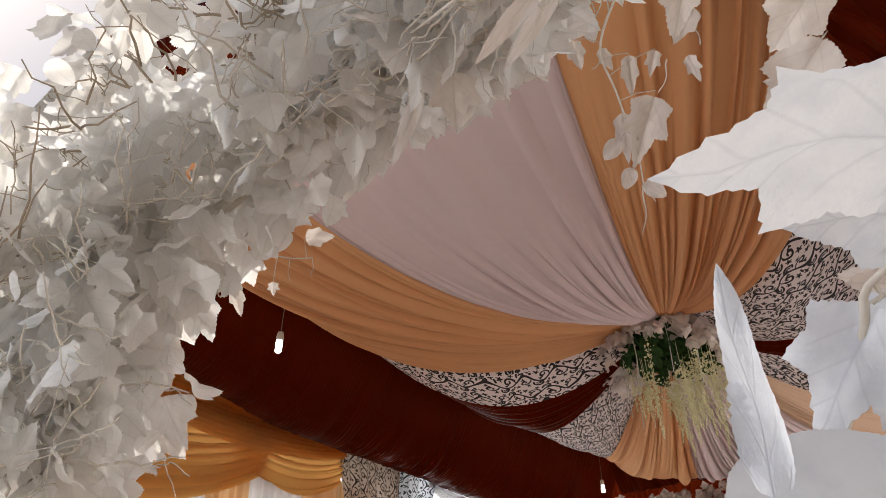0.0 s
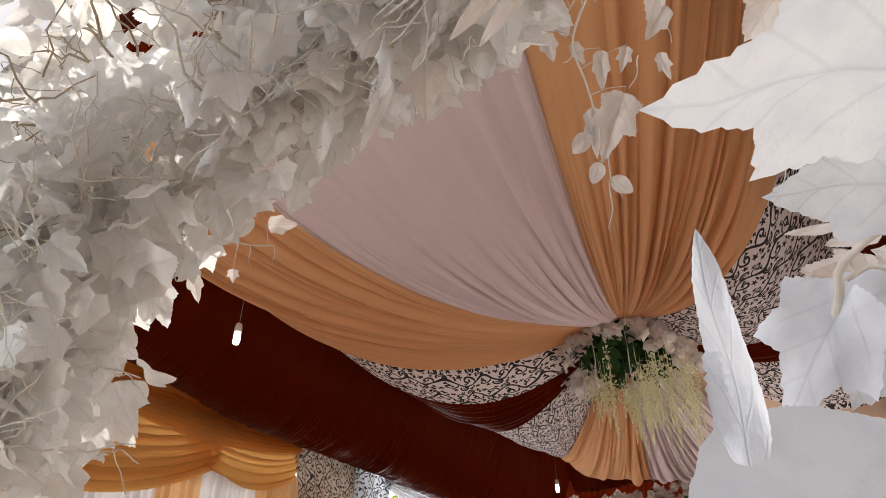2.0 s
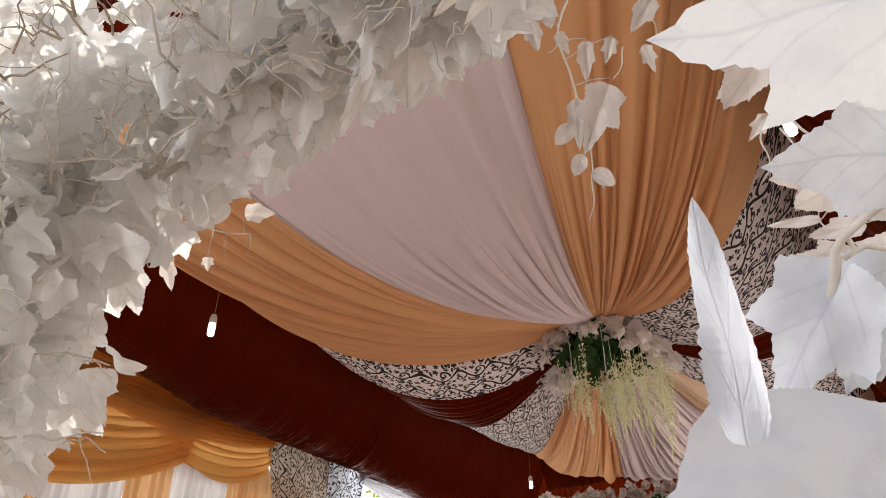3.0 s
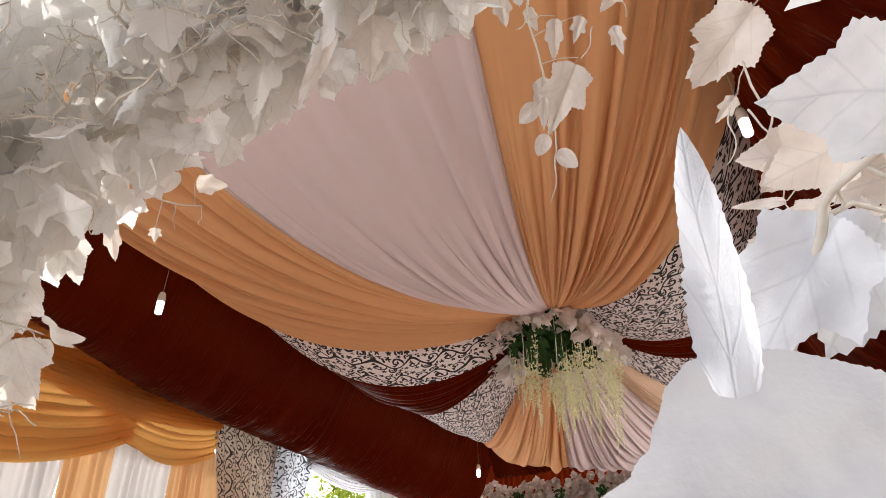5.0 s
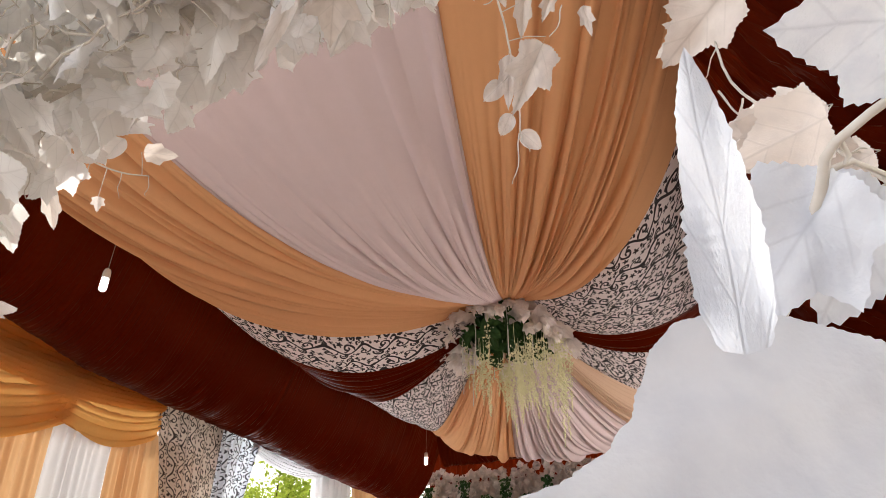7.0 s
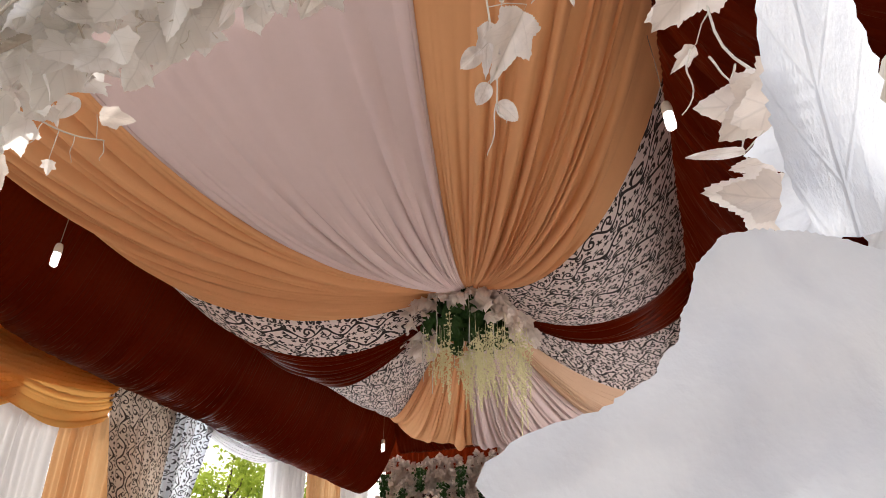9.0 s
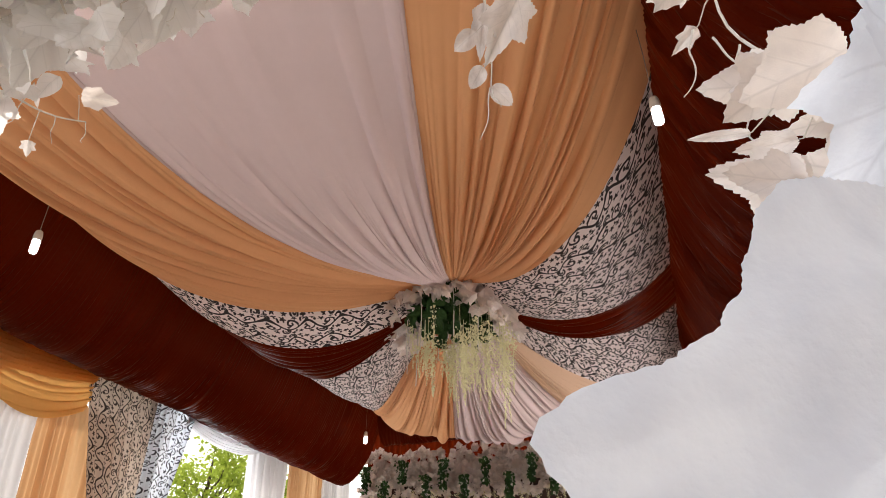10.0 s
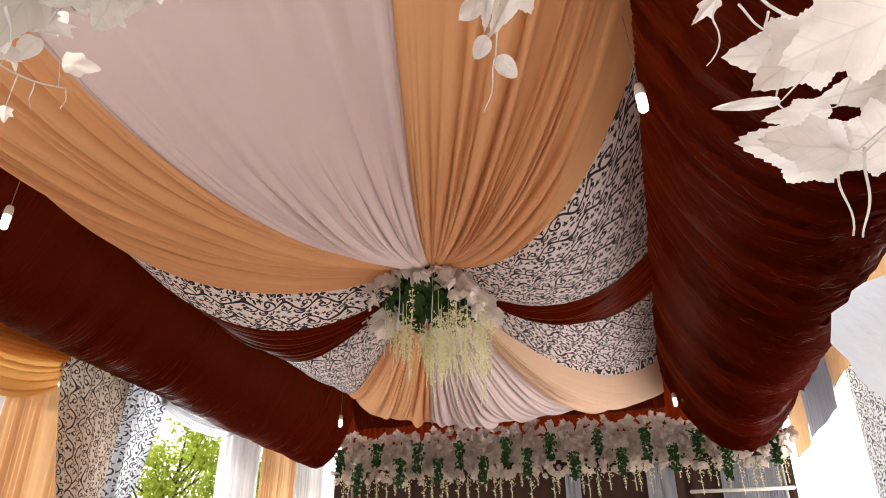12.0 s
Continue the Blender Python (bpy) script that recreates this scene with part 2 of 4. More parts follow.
def lathe(profile, sides=16):
    """A turned body from (radius, height) pairs."""
    bm = bmesh.new()
    rings = [[bm.verts.new((r * math.cos(a), r * math.sin(a), z)) for a in (2 * math.pi * k / sides for k in range(sides))] for r, z in profile]
    for a, b in zip(rings, rings[1:]):
        for k in range(sides):
            bm.faces.new((a[k], a[(k + 1) % sides], b[(k + 1) % sides], b[k]))
    bm.faces.new(list(reversed(rings[0])))
    bm.faces.new(rings[-1])
    return bm


def box(x0, x1, y0, y1, z0, z1, bm=None, bevel=0.0):
    bm = bm or bmesh.new()
    made = bmesh.ops.create_cube(bm, size=1.0, matrix=Matrix.LocRotScale(((x0 + x1) / 2, (y0 + y1) / 2, (z0 + z1) / 2), None, (x1 - x0, y1 - y0, z1 - z0)))
    if bevel:
        edges = {e for v in made["verts"] for e in v.link_edges}
        bmesh.ops.bevel(bm, geom=list(edges), offset=bevel, segments=2, affect="EDGES")
    return bm


def empty(name, at, label, category, group="", kind=""):
    ob = new(name)
    ob.location = at
    ob.empty_display_size = 0.1
    return tagged(ob, label, category, group, kind)


def wave(seed, count, lo, hi):
    """A smooth random one-dimensional function: a sum of sines."""
    rng = random.Random(seed)
    terms = [(rng.uniform(lo, hi), rng.uniform(0, 6.283), rng.uniform(0.4, 1.0)) for _ in range(count)]
    total = sum(a for *_, a in terms)
    return lambda x: sum(a * math.sin(f * x + p) for f, p, a in terms) / total


# ---- measures of the bay ----
X0, X1, Y0, Y1 = -3.92, 0.20, 1.20, 8.75     # inner edges of the canopy
EDGE_Z = 3.92
HUB = Vector((-1.75, 5.55, 3.98))

# ---- ground, floor and roof ----
HAZE = glowing("white_haze", (1.0, 0.99, 0.97), 1.5)
haze = part("backdrop", grid_mesh(1, 1, lambda u, v: (35.0 + 25 * u, -10 + 270 * u, -1 + 90 * v)), HAZE, smooth=False)
far_sky = part("backdrop", grid_mesh(1, 1, lambda u, v: (-75.0 + 65 * u, 25 + 70 * u, -1 + 55 * v)), HAZE, smooth=False)
end_sky = part("backdrop", grid_mesh(1, 1, lambda u, v: (-10.0 + 72 * u, 95.5 + 100 * u, -1 + 80 * v)), HAZE, smooth=False)
tagged(end_sky, "white hazy sky far beyond the stage", "sky", kind="structure")
tagged(far_sky, "white hazy sky far beyond the curtained side", "sky", kind="structure")
tagged(haze, "white hazy sky far beyond the open side", "sky", kind="structure")
ground = part("ground", grid_mesh(1, 1, lambda u, v: (-1500 + 3000 * u, -1500 + 3000 * v, -0.05)), EARTH, smooth=False)
tagged(ground, "pale trodden earth round the tent", "ground", kind="structure")
# floor never in view, added for the light it bounces upwards
floor = part("floor", box(-5.6, 3.4, -0.6, 11.0, -0.046, 0.0), CARPET, smooth=False)
tagged(floor, "unseen brown floor added under the tent for bounced light", "floor", kind="structure")
# unseen roof, stretched past the side curtains to shade drapes and swags
roof = part("ceiling", grid_mesh(12, 12, lambda u, v: (-7.0 + 9.1 * u, 1.2 + 9.8 * v, 5.0 + 0.8 * (1 - abs(2 * u - 1)) - 0.05 * math.sin(v * 9.4)), thick=0.01), ROOF_SHEET)
tagged(roof, "unseen pale sheet of the tent roof, blocking sky light above the drapes", "tent roof", kind="structure")
# added sheet, out of view, that blocks the sun from the near leaves
awning = part("awning", grid_mesh(6, 4, lambda u, v: (-2.7 + 4.8 * u, -1.0 + 2.19 * v, 4.98 - 0.06 * math.sin(3.14 * v)), thick=0.01), SUN_BLOCK_SHEET)
tagged(awning, "plain white sheet added out of view to keep sun off the leaves", "awning", kind="structure")

# ---- draped ceiling ----
SEAMS = [  # where each seam meets the bay's edge, how deep it sags, how far the sag lies outwards, and its sideways bow
    ((-3.92, 6.04), 0.594, 0.51, 0.039), ((-3.92, 4.00), 0.715, 0.12, -0.015), ((-3.92, 3.41), 0.485, 0.34, 0.0), ((-2.73, 1.20), 0.580, 0.30, -0.022),
    ((-0.62, 1.20), 0.471, -0.02, -0.015), ((0.20, 3.10), 0.502, 0.49, 0.038), ((0.20, 5.59), 0.454, 0.15, 0.0), ((0.20, 6.53), 0.425, 0.17, -0.007),
    ((0.20, 8.55), 0.505, 0.08, 0.006), ((-0.70, 8.75), 0.340, 0.10, -0.03), ((-2.73, 8.75), 0.438, 0.01, 0.036), ((-3.92, 8.35), 0.526, 0.41, 0.09),
]
# "pale" is a peach panel lightened in colour where daylight floods it
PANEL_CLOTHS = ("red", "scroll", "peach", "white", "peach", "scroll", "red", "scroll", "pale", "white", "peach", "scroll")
CLOTHS = {"red": (RED_CLOTH, "dark red"), "scroll": (SCROLL, "white scroll-printed"), "peach": (ORANGE_CLOTH, "peach"), "white": (WHITE_CLOTH, "pinkish white"), "pale": (LIT_PEACH_CLOTH, "light-washed peach")}


def edge_points(a, b, count):
    """Points on the bay's edge from a to b, round a corner if need be."""
    a, b = Vector(a), Vector(b)
    way = [a, b]
    if abs(a.x - b.x) > 0.01 and abs(a.y - b.y) > 0.01:
        on_side = min(abs(a.x - X0), abs(a.x - X1)) < 1e-3
        corner = Vector((a.x if on_side else b.x, b.y if on_side else a.y))
        if (corner - a).length > 0.15 and (corner - b).length > 0.15:
            way = [a, corner, b]
    lengths = [(q - p).length for p, q in zip(way, way[1:])]
    out = []
    for n in range(count + 1):
        d = n / count * sum(lengths)
        for (p, q), l in zip(zip(way, way[1:]), lengths):
            if d <= l + 1e-9:
                out.append(p.lerp(q, d / l))
                break
            d -= l
    return out


def near_lift(y):
    """The rail rises towards the entrance on the curtained side."""
    return 0.30 * max(0.0, min(1.0, (3.6 - y) / 2.4))


def edge_height(e):
    """The rail's height at a point of the edge: the cloth sags along the far side and is tied lower in one corner."""
    if e.y > Y1 - 0.02:
        u = (e.x - X0) / (X1 - X0)
        return 3.92 - 0.42 * u ** 3 - (0.68 - 0.35 * u * u) * max(0.0, math.sin(math.pi * u)) ** 0.55
    if e.y > 7.6:
        return EDGE_Z - (0.42 * max(0.0, (e.y - 8.5) / 0.25) if e.x > X1 - 0.02 else 0.0)
    return EDGE_Z + near_lift(e.y) * max(0.0, 1 - (e.x - X0) / 2.4)


def sag(s, e, depth=0.5, skew=0.25):
    """Height of the cloth from the hub (0) to the point e of the edge (1)."""
    return HUB.z + (edge_height(e) - HUB.z) * s - depth * 4 * s * (1 - s) * (1 + skew * (2 * s - 1))


def gathers(seed, count, low_reach, high_reach):
    """Uneven pleats side by side: for each its start and end (0 to 1), fullness, and how far it runs out from the hub."""
    r = random.Random(seed)
    steps = [r.uniform(0.35, 1.0) if r.random() < 0.6 else r.uniform(1.0, 1.9) for _ in range(count)]
    total, at, out = sum(steps), 0.0, []
    for step in steps:
        out.append((at, at + step / total, r.uniform(0.35, 1.0), r.uniform(low_reach, high_reach)))
        at += step / total
    return out


def canopy_panel(number, cloth_name, parent):
    nu, nv = 330, 44
    (a, *bend_a), (b, *bend_b) = SEAMS[number], SEAMS[(number + 1) % len(SEAMS)]
    edge = edge_points(a, b, nu)
    width = sum((q - p).length for p, q in zip(edge, edge[1:]))
    full, pitch, low_reach, high_reach = {"scroll": (0.25, 6.0, 0.25, 0.8), "red": (0.45, 9.0, 0.6, 1.2), "white": (1.15, 8.0, 0.35, 1.0), "peach": (1.1, 7.5, 0.60, 1.2), "pale": (0.8, 8.0, 0.7, 1.3)}[cloth_name]
    if number == 2:
        full, pitch, low_reach, high_reach = 1.7, 7.0, 0.85, 1.6
    if number == 9:
        low_reach, high_reach = 0.8, 1.4
    main = gathers(number * 7 + 1, max(9, int(width * pitch)), low_reach, high_reach)
    fine = gathers(number * 7 + 2, max(20, int(width * pitch * 2.3)), low_reach * 0.6, high_reach * 0.8)
    lag = wave(number * 7 + 3, 5, 6, 30)

    def folds(rows, u, s, most):
        for u0, u1, fullness, reach in rows:
            if u <= u1 + 1e-9:
                keep = max(0.0, min(1.0, (reach - s) / 0.40))
                keep = keep * keep * (3 - 2 * keep)
                wide = width * s * (u1 - u0)
                return fullness * keep * min(most, full * wide) * math.sin(math.pi * max(0.0, min(1.0, (u - u0) / (u1 - u0)))) ** 0.8
        return 0.0

    def place(u, v):
        s = 0.10 + 0.90 * v
        e = edge[min(nu, round(u * nu))]
        mix = u * u * (3 - 2 * u)
        depth, skew, bow = (p + (q - p) * mix for p, q in zip(bend_a, bend_b))
        way = e - HUB.to_2d()
        side = Vector((-way.y, way.x)).normalized() * bow * 4 * s * (1 - s)
        drift = 0.004 * lag(0.4 * s + u)                    # pleats wander a little on their way out
        z = sag(s, e, depth, skew) - folds(main, min(1.0, max(0.0, u + drift * min(u, 1 - u) * 8)), s, 0.13 if number == 2 else 0.085) - folds(fine, u, s, 0.03)
        z -= 0.05 * s * (1 - s) * 4 * math.sin(math.pi * u)
        z += 0.008 * math.sin(8 * s + 5 * lag(u)) * min(1.0, min(u, 1 - u) / 0.05)
        return (way.x * s + side.x, way.y * s + side.y, z - HUB.z)

    radius = math.hypot(*(edge[nu // 2] - HUB.to_2d()))
    bm = grid_mesh(nu, nv, place, uv=lambda u, v: ((u - 0.5) * max(1.3, width) * (0.42 + 0.42 * v) + number * 0.7, 0.84 * v * radius))
    mat, word = CLOTHS[cloth_name]
    panel = part("fabric_panel", bm, mat, parent, word + " gathered fabric panel")
    if cloth_name == "white":
        for side in (0.0, 1.0):
            line = [Vector(place(side, k / 30)) - Vector((0, 0, 0.006)) for k in range(31)]
            part("hem", tube(line, [0.005 + 0.009 * k / 30 for k in range(31)], 6), WHITE_CLOTH, panel, "rolled hem")
    return panel


canopy = empty("draped_ceiling", HUB, "draped tent ceiling of peach, white, red and printed cloth gathered at a hub", "ceiling drape")
for number, name in enumerate(PANEL_CLOTHS):
    canopy_panel(number, name, canopy)


# ---- ruched red troughs round the bay ----
def trough(along, inner, outer, start, end, drop, seed, label, deep=1.0, rise=0.0):
    """A hanging trough of ruched cloth between two rails, in widths sewn end to end; along: the axis that it follows."""
    length = end - start
    f1, f2, f3 = wave(seed, 5, 60, 115), wave(seed + 1, 6, 130, 230), wave(seed + 2, 4, 2, 9)
    swing, patch = wave(seed + 3, 4, 0.6, 2.5), wave(seed + 4, 4, 3, 8)
    thing = empty("ruched_valance", ((inner + outer) / 2, start, EDGE_Z) if along == "y" else (start, (inner + outer) / 2, EDGE_Z), label, "valance", "ruched valances round the ceiling")
    base = thing.location

    def at(u, d):
        c = 4 * u * (1 - u)
        dd = d + 0.07 * c * swing(d * 0.7) + 0.03 * math.sin(5 * u + 3 * f3(d))
        strength = deep * (0.7 + 0.5 * patch(d + 0.4 * u))
        crease = f1(dd)
        crease = 1 - 2.2 * abs(crease) ** 0.8
        ruche = (crease * 0.034 + f2(dd + 0.03 * f3(d * 2 + 6 * u)) * 0.020) * (0.4 + 0.6 * c) * strength
        across = inner + (outer - inner) * u
        hang = EDGE_Z + 0.05 - drop * (1 - rise * (1 - d / length)) * (c ** 0.8) * (1 + 0.03 * swing(d)) - 0.10 * u
        if along == "y" and inner < -2:
            hang += near_lift(start + d)
        n = Vector((u - 0.5, 0.55)).normalized()
        across += (1 if outer > inner else -1) * n.x * ruche
        hang -= n.y * ruche
        p = start + d + 0.02 * c * f3(d)
        return Vector((across, p, hang) if along == "y" else (p, across, hang)) - base

    widths = max(1, round(length / 1.4))
    for w in range(widths):
        d0, d1 = length * w / widths, length * (w + 1) / widths
        part("cloth_width", grid_mesh(28, int((d1 - d0) / 0.010), lambda u, v: at(u, d0 + (d1 - d0) * v)), RED_CLOTH, thing)
    for u in (0.0, 1.0):
        ends = [at(u, 0.0) + Vector((0, 0, 0.03)), at(u, length) + Vector((0, 0, 0.03))]
        part("rail", tube(ends, 0.018, 8), POLE_STEEL, thing, "steel tent rail")
    return thing


trough("y", X0 + 0.04, -5.10, 1.55, 9.0, 1.06, 11, "dark red ruched cloth trough along the curtained side", 0.8, 0.38)
trough("y", X1 - 0.03, 1.75, 0.4, 8.95, 1.10, 21, "dark red ruched cloth trough along the open side", 2.6)
trough("x", Y1 - 0.02, 9.35, X0, X1, 0.55, 31, "dark red ruched cloth trough before the stage", 0.8)
trough("x", Y0 + 0.03, 0.85, -2.3, X1, 0.22, 41, "dark red ruched cloth trough at the entrance side", 0.8)


# ---- hanging lamps ----
def hanging_bulb(at, wire, lean, label):
    lamp = empty("hanging_bulb", at, label, "lamp", "bulbs at the ceiling corners")
    part("wire", tube([(0, 0, 0.095), (0.004, 0, 0.1 + wire * 0.5), (0, 0.003, 0.1 + wire)], 0.0022, 5), WIRE, lamp)
    part("socket", lathe([(0.006, 0.115), (0.019, 0.108), (0.024, 0.09), (0.027, 0.066), (0.025, 0.045), (0.012, 0.049)], 14), SOCKET, lamp, "beige lamp socket")
    part("glass_tube", lathe([(0.010, 0.052), (0.022, 0.046), (0.0235, 0.040), (0.0235, -0.028), (0.021, -0.038), (0.014, -0.044), (0.004, -0.046)], 16), LAMP_GLOW, lamp, "glowing white tube")
    lamp.rotation_euler = (lean[0], lean[1], 0)
    return lamp


for at, wire, lean in (((-3.54, 2.74, 3.27), 0.62, (0.0, 0.05)), ((-3.83, 8.25, 3.27), 0.50, (0, 0)), ((0.30, 8.41, 3.27), 0.5, (0, -0.06)), ((0.155, 2.70, 3.27), 0.58, (0, -0.05))):
    hanging_bulb(at, wire, lean, "lit white tube bulb hanging on a thin wire")


# ---- leaves ----
def leaf_mesh(name, lobes, teeth, seed, mat, curl=0.25, body=0.32, flat=1.0):
    """One cloth leaf: base at the origin, tip at y = 1, pointed lobes, toothed rim, cupped and folded along its midrib."""
    rng = random.Random(seed)
    bm = bmesh.new()
    lay = bm.loops.layers.uv.new("UVMap")
    count = 44
    twist, bow, cup = rng.uniform(-0.3, 0.3), rng.uniform(-curl, curl), rng.uniform(0.15, 0.5) * flat
    rim = []
    for k in range(count + 1):
        a = math.pi * (k / count)                     # 0 at the tip, pi at the base, along one side
        for_lobe = 0.0
        for at, height, spread in lobes:
            for_lobe = max(for_lobe, height * math.exp(-abs((a - at) / spread) ** 1.1))
        r = body + for_lobe
        r *= 1 + teeth * (0.5 - ((k * 0.5) % 1.0)) + rng.uniform(-0.02, 0.02)
        rim.append((r * math.sin(a), 0.42 + r * math.cos(a)))
    if not lobes:                                     # a long pointed leaf
        rim = [(0.80 * (1 - t) ** 0.85 * (t + 0.02) ** 0.45 * (1 + teeth * (0.5 - ((k * 0.5) % 1.0))), t) for k, t in enumerate(1 - k / count for k in range(count + 1))]
    rim[0] = (0.0, rim[0][1])
    rim[-1] = (0.0, 0.10 if lobes else 0.0)
    top = rim[0][1]

    def lay_out(x, y):
        y = y / top
        z = cup * abs(x) * 0.55 + bow * (y - 0.3) ** 2 + twist * x * y + 0.03 * math.sin(9 * y + 4 * x + seed) + 0.025 * math.sin(14 * x + seed)
        return Vector((x, y, z))

    if lobes:                                         # a lobed leaf spreads in rings from its middle
        ring_of = rim + [(-x, y) for x, y in reversed(rim[1:-1])]
        inner = None
        heart = bm.verts.new(lay_out(0, 0.42))
        for f in (0.3, 0.65, 1.0):
            ring = [bm.verts.new(lay_out(x * f, 0.42 + (y - 0.42) * f)) for x, y in ring_of]
            for k in range(len(ring)):
                n = (k + 1) % len(ring)
                face = bm.faces.new((heart, ring[n], ring[k]) if inner is None else (inner[k], inner[n], ring[n], ring[k]))
                for loop in face.loops:
                    loop[lay].uv = (0.5 + loop.vert.co.x, loop.vert.co.y)
            inner = ring
    spine = [] if lobes else [bm.verts.new(lay_out(0, y)) for _, y in rim]
    for side in () if lobes else (1, -1):
        line = [spine]
        for f in (0.5, 1.0):
            jitter = [1.0 + rng.uniform(-0.05, 0.05) for _ in rim]
            line.append([spine[k] if k in (0, count) else bm.verts.new(lay_out(side * x * f * jitter[k], y)) for k, (x, y) in enumerate(rim)])
        for inner, outer in zip(line, line[1:]):
            for k in range(count):
                corners = [inner[k], outer[k], outer[k + 1], inner[k + 1]]
                seen = []
                for v in corners:
                    if v not in seen:
                        seen.append(v)
                if len(seen) > 2:
                    f = bm.faces.new(seen if side > 0 else list(reversed(seen)))
                    for loop in f.loops:
                        loop[lay].uv = (0.5 + loop.vert.co.x, loop.vert.co.y)
    me = bpy.data.meshes.new(name)
    bm.to_mesh(me)
    bm.free()
    for f in me.polygons:
        f.use_smooth = True
    me.materials.append(mat)
    return me


MAPLE = [(0.0, 0.50, 0.40), (1.02, 0.27, 0.34), (1.95, 0.16, 0.34)]
IVY = [(0.0, 0.46, 0.50), (1.15, 0.18, 0.50), (2.1, 0.12, 0.5)]
LANCE = []
OVAL = [(0.0, 0.50, 0.8), (1.3, 0.05, 0.6)]
TREE_LEAVES = [leaf_mesh("cream_leaf", MAPLE if n % 2 else IVY, 0.10, n, LEAF_CREAM, 0.16, 0.32, 0.55) for n in range(7)]
SMALL_LEAVES = [leaf_mesh("small_cream_leaf", OVAL, 0.07, 20 + n, LEAF_CREAM) for n in range(3)]
COOL_LEAVES = [leaf_mesh("near_leaf", MAPLE if n % 2 else IVY, 0.10, n, LEAF_SKYLIT, 0.15, 0.32, 0.4) for n in range(7)]
COOL_LANCES = [leaf_mesh("long_near_leaf", LANCE, 0.08, 26 + n, LEAF_SKYLIT, 0.12, 0.20, 0.4) for n in range(2)]
WHITE_LEAVES = [leaf_mesh("white_leaf", MAPLE if n % 2 else IVY, 0.10, n, LEAF_WHITE) for n in range(7)]
PLAIN_LEAVES = [leaf_mesh("small_white_leaf", OVAL, 0.07, 20 + n, LEAF_WHITE) for n in range(3)]
LANCE_LEAVES = [leaf_mesh("long_white_leaf", LANCE, 0.08, 26 + n, LEAF_WHITE, 0.15, 0.20) for n in range(2)]
GREEN_LEAVES = [leaf_mesh("green_leaf", OVAL, 0.02, 30 + n, LEAF_GREEN) for n in range(2)]


def broad_leaf(name, mat, seed):
    """A broad rounded leaf with one blunt point, a torn, toothed rim and soft dents; its middle at the origin, the point along x, in tenths of a metre."""
    bm = bmesh.new()
    lay = bm.loops.layers.uv.new("UVMap")
    count, rings = 300, 16
    nib, tear, dent = wave(seed, 5, 60, 190), wave(seed + 1, 4, 9, 34), wave(seed + 2, 4, 60, 150)
    last = None
    height = lambda x, y: 0.0020 * dent(x + 0.6 * y) + 0.0020 * dent(2.3 * y - x)
    centre = bm.verts.new((0, 0, 10 * height(0, 0)))
    for j in range(1, rings + 1):
        ring = []
        for k in range(count):
            a = 2 * math.pi * k / count
            point = math.exp(-(((a if a < math.pi else a - 2 * math.pi) - 0.05) / 0.20) ** 2)
            r = 0.0545 + 0.020 * point + 0.006 * math.cos(a - 2.5) - 0.007 * math.exp(-((a - 5.7) / 0.35) ** 2)
            r *= 1 + (0.010 * nib(a) + 0.016 * tear(a)) * (j / rings) ** 4
            x, y = r * j / rings * math.cos(a), r * j / rings * math.sin(a)
            ring.append(bm.verts.new((10 * x, 10 * y, 10 * height(x, y))))
        for k in range(count):
            n = (k + 1) % count
            f = bm.faces.new((centre, ring[k], ring[n]) if last is None else (last[k], ring[k], ring[n], last[n]))
            f.smooth = True
            for loop in f.loops:
                loop[lay].uv = (2.0 + loop.vert.co.y, loop.vert.co.x)
        last = ring
    me = bpy.data.meshes.new(name)
    bm.to_mesh(me)
    bm.free()
    me.materials.append(mat)
    return me


def low_leaf(name, mat, seed, wide):
    """A cheap pointed leaf for masses: eight triangles, bent."""
    rng = random.Random(seed)
    bm = bmesh.new()
    lay = bm.loops.layers.uv.new("UVMap")
    outline = [(0, 0), (0.30, 0.22), (0.40, 0.48), (0.20, 0.70), (0, 1.0)]
    mids = [bm.verts.new((0, y, 0.12 * math.sin(3 * y + seed))) for _, y in outline]
    for side in (1, -1):
        out = [mids[0]] + [bm.verts.new((side * x * wide * rng.uniform(0.85, 1.15), y + rng.uniform(-0.04, 0.04), 0.12 + rng.uniform(-0.1, 0.1))) for x, y in outline[1:-1]] + [mids[-1]]
        for k in range(4):
            vs = []
            for v in (mids[k], out[k], out[k + 1], mids[k + 1]):
                if v not in vs:
                    vs.append(v)
            f = bm.faces.new(vs if side > 0 else list(reversed(vs)))
            for loop in f.loops:
                loop[lay].uv = (0.5 + loop.vert.co.x, loop.vert.co.y)
    me = bpy.data.meshes.new(name)
    bm.to_mesh(me)
    bm.free()
    me.materials.append(mat)
    return me


def joined(name, items, mat, parent, label=""):
    """Many copies of small meshes as one mesh: items of (mesh, matrix)."""
    verts, faces, uvs = [], [], []
    for me, m in items:
        base = len(verts)
        verts += [m @ v.co for v in me.vertices]
        layer = me.uv_layers.active.data if me.uv_layers.active else None
        for p in me.polygons:
            faces.append([base + v for v in p.vertices])
            uvs += [tuple(layer[i].uv) if layer else (0, 0) for i in p.loop_indices]
    me = bpy.data.meshes.new(name)
    me.from_pydata(verts, [], faces)
    lay = me.uv_layers.new(name="UVMap")
    lay.data.foreach_set("uv", [c for uv in uvs for c in uv])
    for f in me.polygons:
        f.use_smooth = True
    me.materials.append(mat)
    ob = new(name, me)
    ob.parent = parent
    ob["kind"] = "stuff"
    if label:
        ob["label"] = label
    return ob


